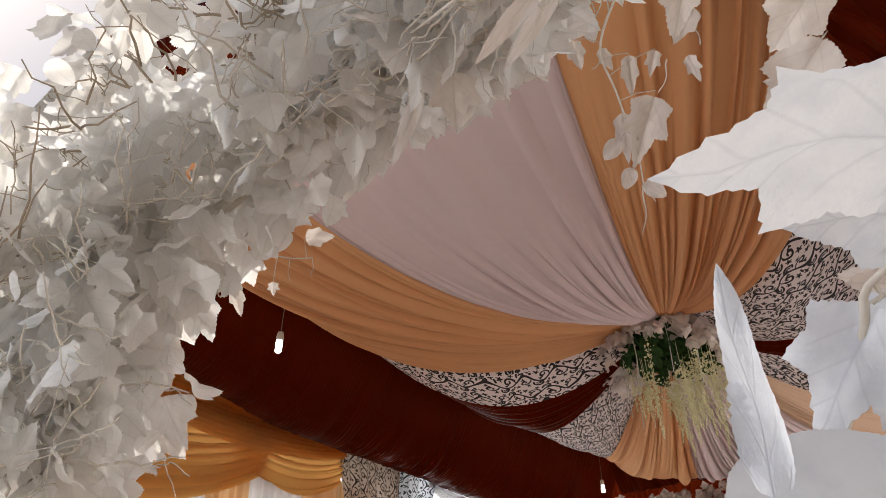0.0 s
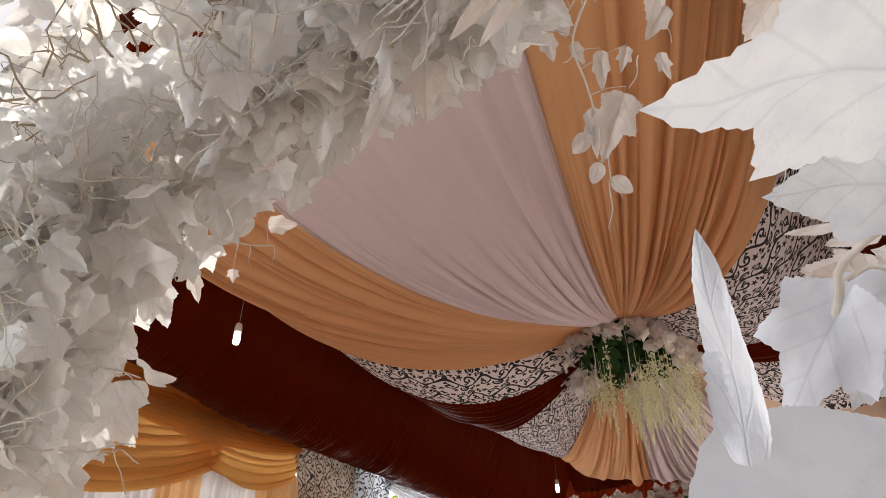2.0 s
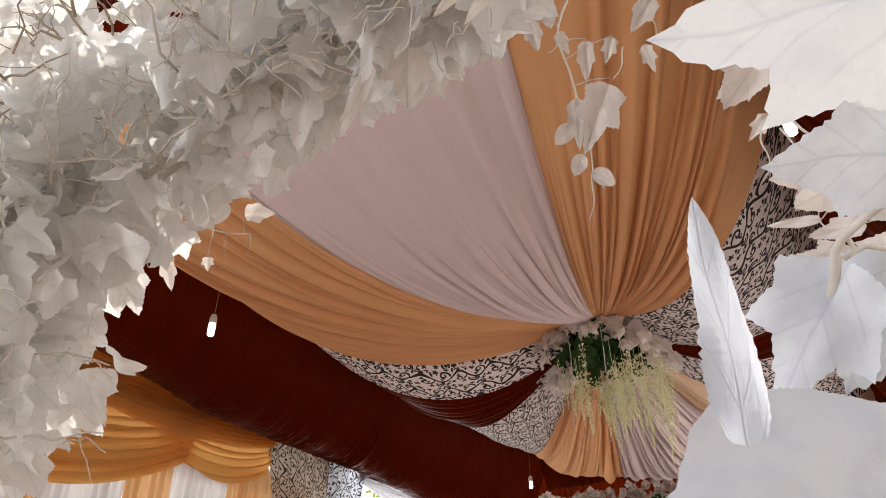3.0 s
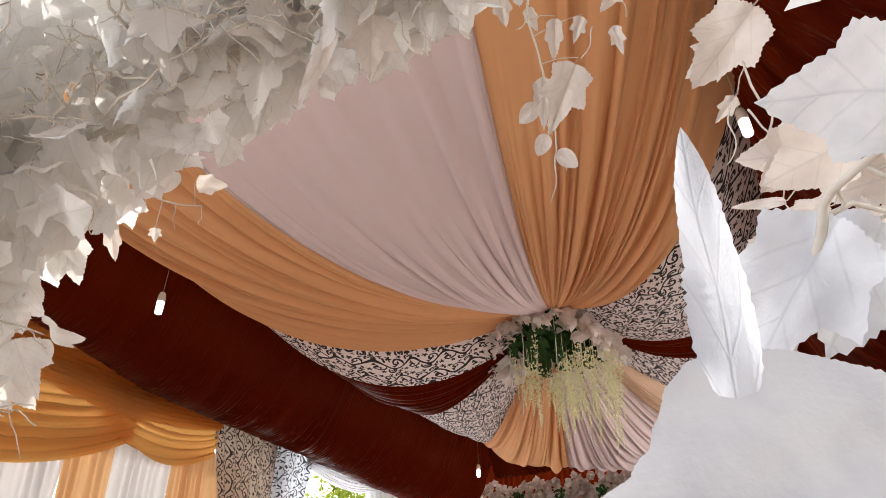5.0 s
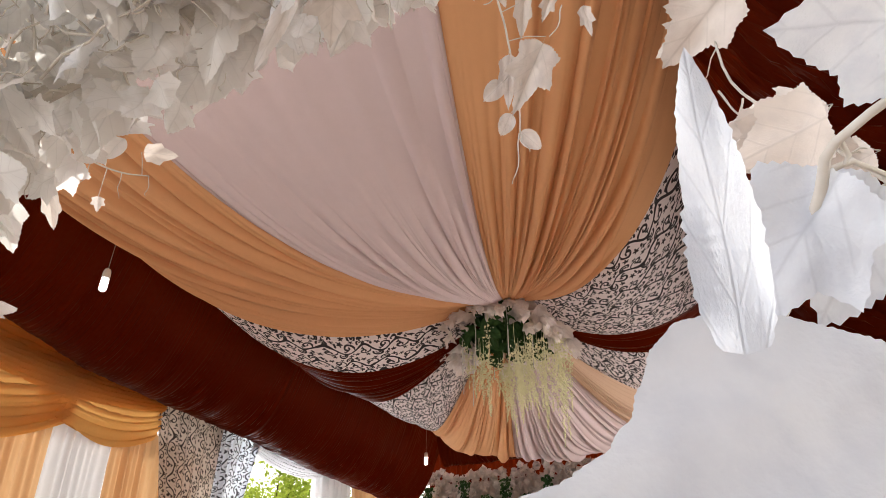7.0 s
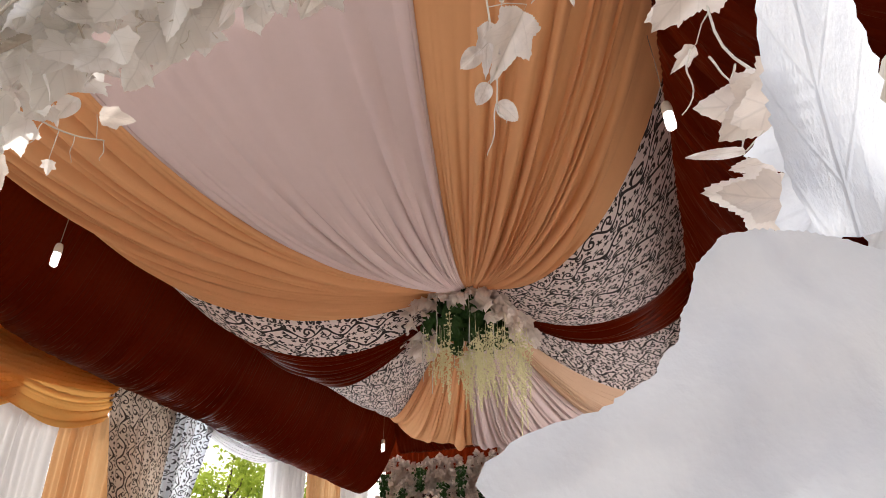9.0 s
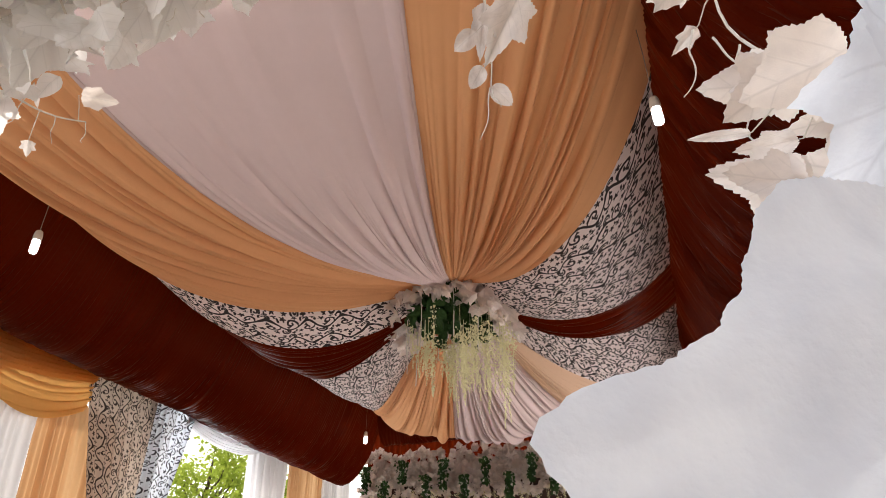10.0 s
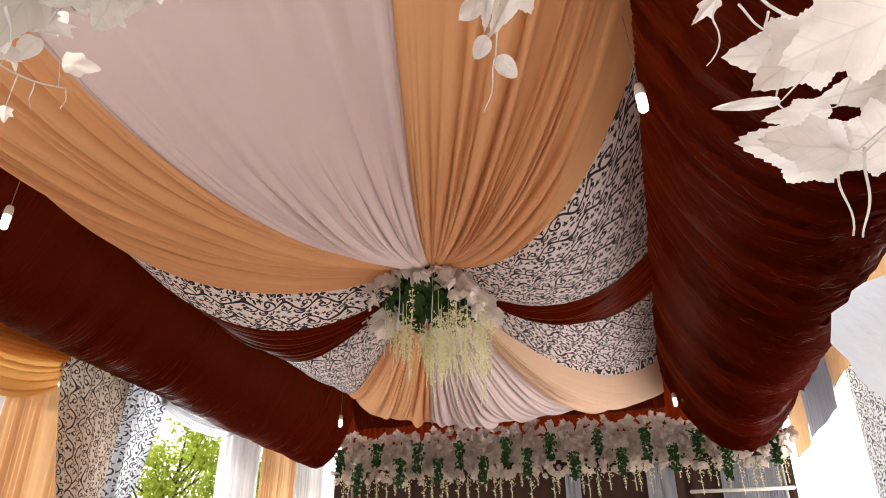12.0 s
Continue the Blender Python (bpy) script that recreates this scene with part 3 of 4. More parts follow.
def leaf_pose(base, tip, face, width=1.0):
    """The pose of a leaf from its base to its tip, turned to face a point; width: of its length."""
    base, tip = Vector(base), Vector(tip)
    y = tip - base
    size = y.length
    y.normalize()
    z = (Vector(face) - (base + tip) / 2).normalized()
    x = y.cross(z).normalized()
    z = x.cross(y)
    turn = Matrix((x, y, z)).transposed().to_4x4()
    return Matrix.Translation(base) @ turn @ Matrix.Diagonal((size * width, size, size, 1))


def leaf(me, m, parent):
    ob = new("leaf", me)
    ob.parent = parent
    ob.matrix_local = parent.matrix_basis.inverted() @ m
    return ob


def along(points, f):
    """A point on a smooth line through points, f from 0 to 1."""
    n = len(points) - 1
    k = min(int(f * n), n - 1)
    t = f * n - k
    p = [Vector(points[max(0, min(n, k + d))]) for d in (-1, 0, 1, 2)]
    return 0.5 * ((2 * p[1]) + (p[2] - p[0]) * t + (2 * p[0] - 5 * p[1] + 4 * p[2] - p[3]) * t * t + (3 * p[1] - p[0] - 3 * p[2] + p[3]) * t ** 3)


def bent(a, b, rng, wobble, count=6):
    a, b = Vector(a), Vector(b)
    return [a.lerp(b, k / count) + Vector([rng.uniform(-wobble, wobble) for _ in range(3)]) * (k not in (0,)) for k in range(count + 1)]


def tendril(start, length, rng):
    """A curling thin tendril that hangs down."""
    pts, p = [], Vector(start)
    a, r = rng.uniform(0, 6.28), rng.uniform(0.002, 0.006)
    drift = Vector((rng.uniform(-0.3, 0.3), rng.uniform(-0.3, 0.3), -1)).normalized()
    for k in range(15):
        f = k / 14
        pts.append(p + drift * length * f + Vector((math.cos(a + 7 * f), math.sin(a + 7 * f), 0)) * r * f)
    return pts


# ---- the white-leaved tree beside the camera ----
BOUGHS = [
    [(-1.35, 0.10, 1.10), (-1.03, 0.34, 1.49), (-0.98, 0.35, 1.67), (-0.90, 0.39, 1.87), (-0.68, 0.43, 1.98), (-0.39, 0.42, 2.02), (-0.20, 0.44, 2.00), (-0.08, 0.45, 2.00), (0.05, 0.50, 1.99)],
    [(-1.35, 0.10, 1.10), (-1.08, 0.22, 1.68), (-1.03, 0.27, 1.89), (-0.88, 0.30, 2.08), (-0.57, 0.37, 2.19), (-0.25, 0.42, 2.15)],
]
tree = empty("artificial_tree", (-1.45, 0.0, 0.0), "artificial tree with crowded white cloth leaves and tan twigs", "tree")


def in_tree(bm):
    bmesh.ops.translate(bm, verts=bm.verts, vec=-tree.location)
    return bm


part("base_plate", lathe([(0.22, 0.0), (0.22, 0.02), (0.20, 0.03), (0.05, 0.04)], 24), POLE_STEEL, tree)
part("trunk", in_tree(tube([(-1.45, 0.0, 0.02), (-1.43, 0.02, 0.5), (-1.39, 0.06, 0.9), (-1.35, 0.10, 1.12)], [0.05, 0.04, 0.035, 0.03], 10)), STEM_WHITE, tree)
for limb in BOUGHS:
    pts = [along(limb, k / 30) for k in range(31)]
    part("limb", in_tree(tube(pts, [0.022 - 0.019 * k / 30 for k in range(31)], 7)), STEM_WHITE, tree)

rng = random.Random(5)
shown, rest = 0, []
UNDERSIDE, UNDER_AT = Vector((-0.0840, -0.7785, 0.6220)), 0.8291          # the crown's clear lower edge, a slanting plane
for n in range(1750):
    first = rng.random() < 0.66 or n % 5 == 0
    limb = BOUGHS[0] if first else BOUGHS[1]
    f = rng.uniform(0.14, 0.84 if first else 0.92) ** 0.85
    if first and f > 0.66 and rng.random() < 0.45:
        f = rng.uniform(0.2, 0.66)
    if n % 5 == 0:
        f = rng.uniform(0.06, 0.38)                       # the crown is fullest low on the first limb
    c = along(limb, f) + Vector((0, 0, 0.05))
    spread = (0.105 if first else 0.14) * (1.0 - 0.5 * max(0, f - 0.6))
    off = Vector([rng.gauss(0, spread) for _ in range(3)])
    if off.length > 1.8 * spread:
        off *= 1.8 * spread * rng.uniform(0.4, 1.0) / off.length
    off.z *= 0.75
    p = c + off
    if p.z < c.z - 0.15:
        p.z = c.z - rng.uniform(0.02, 0.15)
    size = rng.uniform(0.048, 0.112)
    way = Vector((rng.gauss(0, 0.5), rng.gauss(0, 0.5), -0.75 + rng.gauss(0, 0.45))).normalized()
    face = p + Vector((rng.gauss(0.6, 0.45), rng.gauss(-0.9, 0.45), rng.gauss(-0.45, 0.45)))
    if p.x > -0.93 and UNDERSIDE.dot(p + way * size) < UNDER_AT:
        continue
    m = leaf_pose(p, p + way * size, face, rng.uniform(0.6, 1.0))
    me = rng.choice(TREE_LEAVES) if size > 0.065 else rng.choice(SMALL_LEAVES)
    if shown < 300 and first:
        leaf(me, m, tree)
        shown += 1
    else:
        rest.append((me, Matrix.Translation(-tree.location) @ m))
joined("leaf_mass", rest, LEAF_CREAM, tree, "mass of cream-white cloth leaves")
for n in range(270):
    limb = BOUGHS[0] if n % 3 else BOUGHS[1]
    a = along(limb, rng.uniform(0.12, 0.86)) + Vector((rng.uniform(0.0, 0.06), rng.uniform(-0.12, 0.0), rng.uniform(-0.04, 0.02)))
    b = a + Vector((rng.gauss(0, 0.12), rng.gauss(-0.04, 0.08), max(-0.07, rng.gauss(0.0, 0.10))))
    if a.x > -0.93 and UNDERSIDE.dot(b) < UNDER_AT + 0.02:
        continue
    bm = tube(bent(a, b, rng, 0.008), [0.0026, 0.0024, 0.0021, 0.0018, 0.0016, 0.0013, 0.001], 5)
    for _ in range(3):
        s = a.lerp(b, rng.uniform(0.4, 0.95))
        tube(bent(s, s + Vector((rng.gauss(0, 0.03), rng.gauss(0, 0.03), rng.gauss(-0.01, 0.03))), rng, 0.003, 4), 0.0009, 4, bm)
    part("twig", in_tree(bm), STEM_WHITE if n % 3 else TWIG_TAN, tree)
for n in range(26):
    a = along(BOUGHS[0], rng.uniform(0.2, 0.9)) + Vector((rng.gauss(0, 0.06), rng.gauss(0, 0.05), -0.06))
    part("tendril", in_tree(tube(tendril(a, rng.uniform(0.025, 0.06), rng), 0.0008, 4)), STEM_WHITE, tree)

NEAR_LEAVES = [  # tip, base, width
    ((0.0755, -0.0215, 1.3345), (0.1190, -0.0060, 1.3315), 1.05),
    ((0.0653, 0.0571, 1.3545), (0.0640, 0.0640, 1.2940), 0.32),
    ((0.0815, 0.0720, 1.3680), (0.1190, 0.0786, 1.3610), 1.1),
    ((0.062, 0.130, 1.319), (0.097, 0.111, 1.356), 0.8),
    ((0.0818, 0.1380, 1.3227), (0.1100, 0.1390, 1.3650), 0.9),
]
MID_LEAVES = [  # tip, base, width
    ((0.062, 0.387, 1.526), (0.098, 0.367, 1.509), 0.25),
    ((0.071, 0.366, 1.484), (0.117, 0.330, 1.444), 0.62),
    ((0.077, 0.383, 1.562), (0.132, 0.363, 1.535), 0.8),
    ((0.067, 0.422, 1.628), (0.089, 0.407, 1.639), 0.55),
    ((0.056, 0.394, 1.661), (0.099, 0.367, 1.660), 0.75),
    ((0.082, 0.380, 1.566), (0.128, 0.358, 1.538), 0.7),
    ((0.059, 0.385, 1.641), (0.119, 0.337, 1.661), 0.8),
    ((0.112, 0.360, 1.500), (0.162, 0.353, 1.500), 0.8),
    ((0.0728, 0.3361, 1.4640), (0.116, 0.3325, 1.4480), 0.75),
    ((0.0879, 0.3105, 1.4906), (0.1345, 0.2737, 1.4829), 0.95),
    ((0.108, 0.351, 1.543), (0.145, 0.325, 1.525), 0.9),
    ((0.130, 0.364, 1.499), (0.165, 0.348, 1.501), 0.9),
    ((0.085, 0.217, 1.557), (0.121, 0.192, 1.570), 0.9),
    ((0.085, 0.372, 1.524), (0.133, 0.338, 1.533), 0.9),
    ((0.110, 0.367, 1.486), (0.147, 0.349, 1.454), 0.9),
    ((0.087, 0.375, 1.502), (0.122, 0.359, 1.493), 0.5),
]
SPRIG_LEAVES = [  # tip, base, width
    ((-0.110, 0.539, 1.769), (-0.055, 0.508, 1.841), 0.62),
    ((-0.115, 0.541, 1.781), (-0.097, 0.503, 1.832), 0.45),
    ((-0.136, 0.518, 1.784), (-0.108, 0.514, 1.801), 0.85),
    ((-0.127, 0.546, 1.752), (-0.109, 0.536, 1.773), 0.9),
    ((-0.087, 0.569, 1.737), (-0.105, 0.550, 1.756), 0.85),
    ((-0.083, 0.507, 1.847), (-0.067, 0.476, 1.884), 0.5),
    ((-0.090, 0.480, 1.874), (-0.093, 0.456, 1.894), 0.6),
    ((-0.057, 0.504, 1.859), (-0.038, 0.486, 1.881), 0.6),
    ((-0.008, 0.531, 1.841), (-0.010, 0.505, 1.869), 0.5),
    ((-0.121, 0.462, 1.880), (-0.117, 0.434, 1.906), 0.7),
    ((-0.020, 0.492, 1.879), (0.018, 0.475, 1.902), 0.7),
]
TOP_LEAVES = [  # tip, base, width
    ((-0.064, 0.140, 1.586), (-0.008, 0.134, 1.613), 0.3),
    ((-0.053, 0.158, 1.590), (-0.005, 0.147, 1.618), 0.32),
    ((0.047, 0.172, 1.556), (0.069, 0.147, 1.581), 0.6),
    ((-0.385, 0.418, 1.839), (-0.314, 0.391, 1.913), 0.3),
    ((-0.310, 0.461, 1.886), (-0.277, 0.412, 1.947), 0.9),
]
FOCUS = Vector((0.07, -0.06, 1.25))


def sprig(name, rows, seed, stem_points, label, radius=0.0016, small=False, focus=FOCUS, cool=False):
    thing = empty(name, stem_points[0], label, "leaf branch", "white leaf branches")
    back = -thing.location
    bm = tube([along(stem_points, k / 24) for k in range(25)], [radius * (1.4 - 0.8 * k / 24) for k in range(25)], 6)
    bmesh.ops.translate(bm, verts=bm.verts, vec=back)
    part("stem", bm, STEM_WHITE, thing)
    r = random.Random(seed)
    for n, (tip, base, width) in enumerate(rows):
        face = focus + Vector((r.uniform(-0.1, 0.1), r.uniform(-0.1, 0.1), r.uniform(-0.1, 0.1))) * min(1.0, 4 * (Vector(base) - focus).length)
        me = (PLAIN_LEAVES[n % 3] if small and width > 0.8 else WHITE_LEAVES[(n * 3 + seed) % 7])
        if width < 0.4:
            me = LANCE_LEAVES[n % 2]
        if cool:
            me = COOL_LANCES[n % 2] if width < 0.4 else COOL_LEAVES[(n * 3 + seed) % 7]
        leaf(me, leaf_pose(base, tip, face, width * 0.92), thing)
        near = min((along(stem_points, k / 24) for k in range(25)), key=lambda q: (q - Vector(base)).length)
        if (near - Vector(base)).length > 0.06:
            continue
        bm = tube([near, near.lerp(Vector(base), 0.5) + Vector((0, 0, 0.004)), Vector(base), Vector(base).lerp(Vector(tip), 0.04 if cool else 0.12)], [radius * 0.5, radius * 0.45, radius * 0.4, radius * 0.2], 5)
        bmesh.ops.translate(bm, verts=bm.verts, vec=back)
        part("leaf_stalk", bm, STEM_WHITE, thing)
    return thing


def add_tendrils(thing, starts, seed):
    r = random.Random(seed)
    for s, length in starts:
        bm = tube(tendril(s, length, r), [0.0009 - 0.0004 * k / 14 for k in range(15)], 6)
        bmesh.ops.translate(bm, verts=bm.verts, vec=-thing.location)
        part("tendril", bm, STEM_WHITE, thing)


near = sprig("leaf_branch", NEAR_LEAVES, 1, [(0.42, 0.20, 0.4), (0.32, 0.20, 1.0), (0.19, 0.17, 1.24), (0.10, 0.150, 1.285), (0.0674, 0.1254, 1.3068), (0.0786, 0.1259, 1.3304), (0.0897, 0.1159, 1.3507), (0.0948, 0.1075, 1.3586), (0.1173, 0.0897, 1.3620)], "white artificial leaf branch with toothed leaves beside the path", 0.0019, cool=True)
LOW_AT, LOW_FACE = Vector((0.0723, 0.1009, 1.2707)), Vector((0.5457, -0.8113, 0.2095))
low_side = LOW_FACE.cross(Vector((0, 0, 1))).normalized()
low_down = LOW_FACE.cross(low_side)
low = sprig("leaf_branch", [], 4, [(0.45, 0.22, 0.3), (0.42, 0.22, 0.8), (0.28, 0.20, 1.12), tuple(LOW_AT - 0.055 * low_side + 0.02 * low_down)], "broad white cloth leaf on a stalk close to the path", 0.0016)
low_turn = Matrix((low_side, low_down, low_side.cross(low_down))).transposed().to_4x4()
leaf(broad_leaf("broad_leaf", LEAF_SKYLIT, 77), Matrix.Translation(LOW_AT) @ low_turn @ Matrix.Scale(0.1, 4), low)
mid = sprig("leaf_branch", MID_LEAVES, 3, [(0.42, 0.18, 0.4), (0.36, 0.28, 1.1), (0.17, 0.34, 1.46), (0.13, 0.35, 1.53), (0.10, 0.37, 1.60), (0.10, 0.37, 1.68)], "white artificial leaf branch with large toothed leaves and curled tendrils", 0.0013)
add_tendrils(mid, [((0.082, 0.39, 1.62), 0.05), ((0.092, 0.38, 1.60), 0.06), ((0.10, 0.37, 1.55), 0.05), ((0.105, 0.37, 1.58), 0.045), ((0.11, 0.34, 1.46), 0.05), ((0.12, 0.335, 1.45), 0.045)], 8)
hang = sprig("leaf_branch", SPRIG_LEAVES, 5, [(-0.04, 0.46, 2.00), (-0.09, 0.455, 1.90), (-0.095, 0.49, 1.85), (-0.098, 0.53, 1.79), (-0.105, 0.55, 1.75)], "hanging white leaf sprig with small leaves and tendrils", 0.0013, True)
add_tendrils(hang, [((-0.106, 0.55, 1.752), 0.06), ((-0.105, 0.551, 1.752), 0.035), ((-0.03, 0.49, 1.86), 0.05)], 9)
high = sprig("leaf_branch", TOP_LEAVES, 7, [(-0.9, 0.40, 2.1), (-0.4, 0.40, 2.05), (-0.1, 0.2, 1.75), (0.02, 0.14, 1.63), (0.08, 0.14, 1.60)], "white leaf branch over the path with narrow leaves", 0.0018)
add_tendrils(high, [((-0.01, 0.14, 1.61), 0.018), ((-0.012, 0.141, 1.61), 0.014)], 10)

END_LEAVES = [  # tip, base, width
    ((-0.813, 0.714, 2.054), (-0.858, 0.669, 2.047), 0.75),
    ((-0.932, 0.667, 1.933), (-0.922, 0.654, 1.96), 0.85),
    ((-0.901, 0.637, 2.005), (-0.893, 0.612, 2.038), 0.55),
    ((-0.976, 0.629, 1.884), (-0.956, 0.584, 1.94), 0.5),
]
end = sprig("leaf_branch", END_LEAVES, 2, [(-0.944, 0.488, 2.036), (-0.937, 0.556, 2.029), (-0.92, 0.622, 2.014), (-0.892, 0.665, 2.008), (-0.861, 0.699, 2.013)], "white twig with a few small leaves at the crown's end", 0.0018)
add_tendrils(end, [((-0.92, 0.622, 2.014), 0.06), ((-0.892, 0.665, 2.008), 0.05), ((-0.861, 0.699, 2.013), 0.045), ((-0.937, 0.556, 2.029), 0.04)], 12)

# ---- flower hanging at the hub ----
KNOT = HUB + Vector((0, 0, -0.10))


def cloth_under(x, y):
    """Height of the ceiling cloth at a place near the hub, from the hub outwards by x and y."""
    run = min(abs((X1 if x > 0 else X0) - HUB.x) / max(abs(x), 1e-6), abs((Y1 if y > 0 else Y0) - HUB.y) / max(abs(y), 1e-6))
    return sag(1 / run, HUB.to_2d() + Vector((x, y)) * run)


HUB_LEAVES = [leaf_mesh("blush_leaf", MAPLE if n % 2 else IVY, 0.10, n, PETAL_WHITE) for n in range(5)]
hub = empty("hanging_flowers", KNOT, "hanging ring of white leaves with green foliage and cream blossom strands", "flower arrangement")
bm = bmesh.new()
hoop = [(0.40 * math.cos(a), 0.40 * math.sin(a), -0.02) for a in (2 * math.pi * k / 24 for k in range(25))]
part("hoop", tube(hoop, 0.02, 8, bm), POLE_STEEL, hub)
part("gather_knot", lathe([(0.36, 0.10), (0.34, 0.02), (0.22, -0.02), (0.05, -0.03)], 20), LEAF_GREEN, hub)
rng = random.Random(77)
for n in range(235):
    a = 2 * math.pi * (n + rng.random()) / 235
    r = rng.uniform(0.36, 0.58)
    x, y = r * math.cos(a), r * math.sin(a)
    p = Vector((HUB.x + x, HUB.y + y, cloth_under(x, y) - rng.uniform(0.03, 0.13)))
    way = Vector((math.cos(a) * rng.uniform(0.0, 0.9), math.sin(a) * rng.uniform(0.0, 0.9), rng.uniform(-0.9, 0.25))) + Vector([rng.gauss(0, 0.3) for _ in range(3)])
    face = p + Vector((rng.gauss(0, 0.5), rng.gauss(-0.8, 0.5), rng.gauss(-0.8, 0.5)))
    leaf(rng.choice(HUB_LEAVES), leaf_pose(p, p + way.normalized() * rng.uniform(0.09, 0.165), face, rng.uniform(0.7, 1.0)), hub)
for n in range(60):
    a, r = rng.uniform(-1.1, 0.7), rng.uniform(0.38, 0.60)
    p = KNOT + Vector((r * math.cos(a), r * math.sin(a), rng.uniform(-0.32, 0.0)))
    way = Vector((rng.gauss(0.2, 0.5), rng.gauss(0, 0.5), rng.uniform(-1.0, 0.1)))
    leaf(rng.choice(HUB_LEAVES), leaf_pose(p, p + way.normalized() * rng.uniform(0.12, 0.2), p + Vector((rng.gauss(0, 0.5), -0.8, -0.6)), rng.uniform(0.7, 1.0)), hub)
for n in range(210):
    a, r = rng.uniform(0, 6.283), 0.40 * math.sqrt(rng.random())
    p = KNOT + Vector((r * math.cos(a), r * math.sin(a), rng.uniform(-0.32, -0.04)))
    way = Vector((rng.gauss(0, 0.6), rng.gauss(0, 0.6), rng.uniform(-1.0, 0.0)))
    leaf(rng.choice(GREEN_LEAVES), leaf_pose(p, p + way.normalized() * rng.uniform(0.12, 0.2), p + Vector((rng.gauss(0, 0.5), -0.8, -0.6)), rng.uniform(0.6, 0.9)), hub)


def blossom_strand(seed, length, start, mat_stem, density=150):
    """A hanging strand of small blossoms, thinning out to its tip."""
    r = random.Random(seed)
    bm = bmesh.new()
    sway = wave(seed, 3, 3, 9)
    tube([(0.012 * sway(z), 0.012 * sway(z + 2), -z) for z in (length * k / 10 for k in range(11))], 0.002, 4, bm)
    for _ in range(int(density * length)):
        f = r.random() ** 0.8
        z = start + (length - start) * f
        wide = 0.030 * (1.05 - f)
        p = Vector((0.012 * sway(z) + r.gauss(0, wide), 0.012 * sway(z + 2) + r.gauss(0, wide), -z))
        s = r.uniform(0.006, 0.0115) * (1.15 - 0.5 * f)
        made = bmesh.ops.create_icosphere(bm, subdivisions=1, radius=s, matrix=Matrix.Translation(p) @ Euler((r.uniform(0, 3), r.uniform(0, 3), 0)).to_matrix().to_4x4() @ Matrix.Diagonal((1, 1, 0.45, 1)))
    me = bpy.data.meshes.new("blossom_strand")
    bm.to_mesh(me)
    bm.free()
    me.materials.append(BLOSSOM)
    return me


STRANDS = [blossom_strand(200 + n, (0.55, 0.65, 0.75, 0.85, 0.95, 0.6)[n], 0.10 + 0.03 * n, STRAND) for n in range(6)]
for n in range(50):
    a, r = rng.uniform(0, 6.283), 0.46 * math.sqrt(rng.random())
    ob = new("blossom_strand", rng.choice(STRANDS))
    ob.parent = hub
    ob.matrix_local = Matrix.Translation((r * math.cos(a) + 0.06, r * math.sin(a), -0.16 - rng.uniform(0, 0.14))) @ Matrix.Rotation(rng.uniform(0, 6.28), 4, "Z") @ Matrix.Diagonal((1, 1, rng.uniform(0.75, 1.1), 1))
for n in range(12):
    a = 2 * math.pi * (n + rng.random() * 0.6) / 12
    x, y, l = 0.43 * math.cos(a), 0.43 * math.sin(a), rng.uniform(0.45, 0.75)
    part("white_string", tube([(x, y, -0.05), (x + 0.01, y, -0.05 - l * 0.5), (x, y, -0.05 - l)], 0.004, 5), STRAND, hub)


# ---- cloth on the walls ----
def pleated(name, mat, p0, p1, top, foot, seed, label, category="curtain", depth=0.035, pitch=0.09, group="", lean=0.0, first_lean=0.0, parent=None):
    """A hanging pleated curtain from p0 to p1 on the plan; lean and first_lean: how far its second and first edge move along at the foot."""
    p0, p1 = Vector(p0), Vector(p1)
    run = (p1 - p0).length
    way = (p1 - p0).normalized()
    out = Vector((-way.y, way.x))
    nu, nv = max(24, int(run / pitch * 9)), 18
    fold, low = wave(seed, 4, 6.283 / pitch * 0.7, 6.283 / pitch * 1.25), wave(seed + 1, 3, 2, 7)

    def place(u, v):
        z = top + (foot - top) * v
        d = run * u
        if lean:
            d *= 1 + lean * v ** 1.3 / run
        d += first_lean * (1 - u) * v ** 1.3
        w = fold(run * u + 0.02 * low(v * 2)) * depth * (0.7 + 0.3 * v) + 0.02 * low(3 * u + v)
        q = p0 + way * d + out * w
        return (q.x, q.y, z)

    ob = part(name, grid_mesh(nu, nv, place, uv=lambda u, v: (u * run * 1.25, v * (top - foot))), mat, parent)
    if parent is None:
        tagged(ob, label, category, group)
    return ob


def swag(mat, x, y0, y1, z0, z1, drop, depth, seed, label):
    """A swag of cloth hung between two points along a side wall, in curved folds."""
    nu, nv = 48, 150
    f1, f2 = wave(seed, 4, 34, 58), wave(seed + 1, 4, 80, 130)

    def place(u, v):
        c = 4 * u * (1 - u)
        y = y0 + (y1 - y0) * u
        rail = z0 + (z1 - z0) * u
        z = rail - depth * v * (0.88 + 0.12 * c) - drop * c * v
        bulge = 0.10 * math.sin(math.pi * v) * (0.4 + 0.6 * c)
        w = ((1 - 2.4 * abs(f1(v + 0.06 * u)) ** 0.8) * 0.060 + f2(v + 0.05 * u) * 0.022) * (0.6 + 0.4 * c)
        return (x + bulge + w, y, z + 0.4 * w)

    ob = part("swag_valance", grid_mesh(nu, nv, place), mat)
    return tagged(ob, label, "valance", "amber swags")


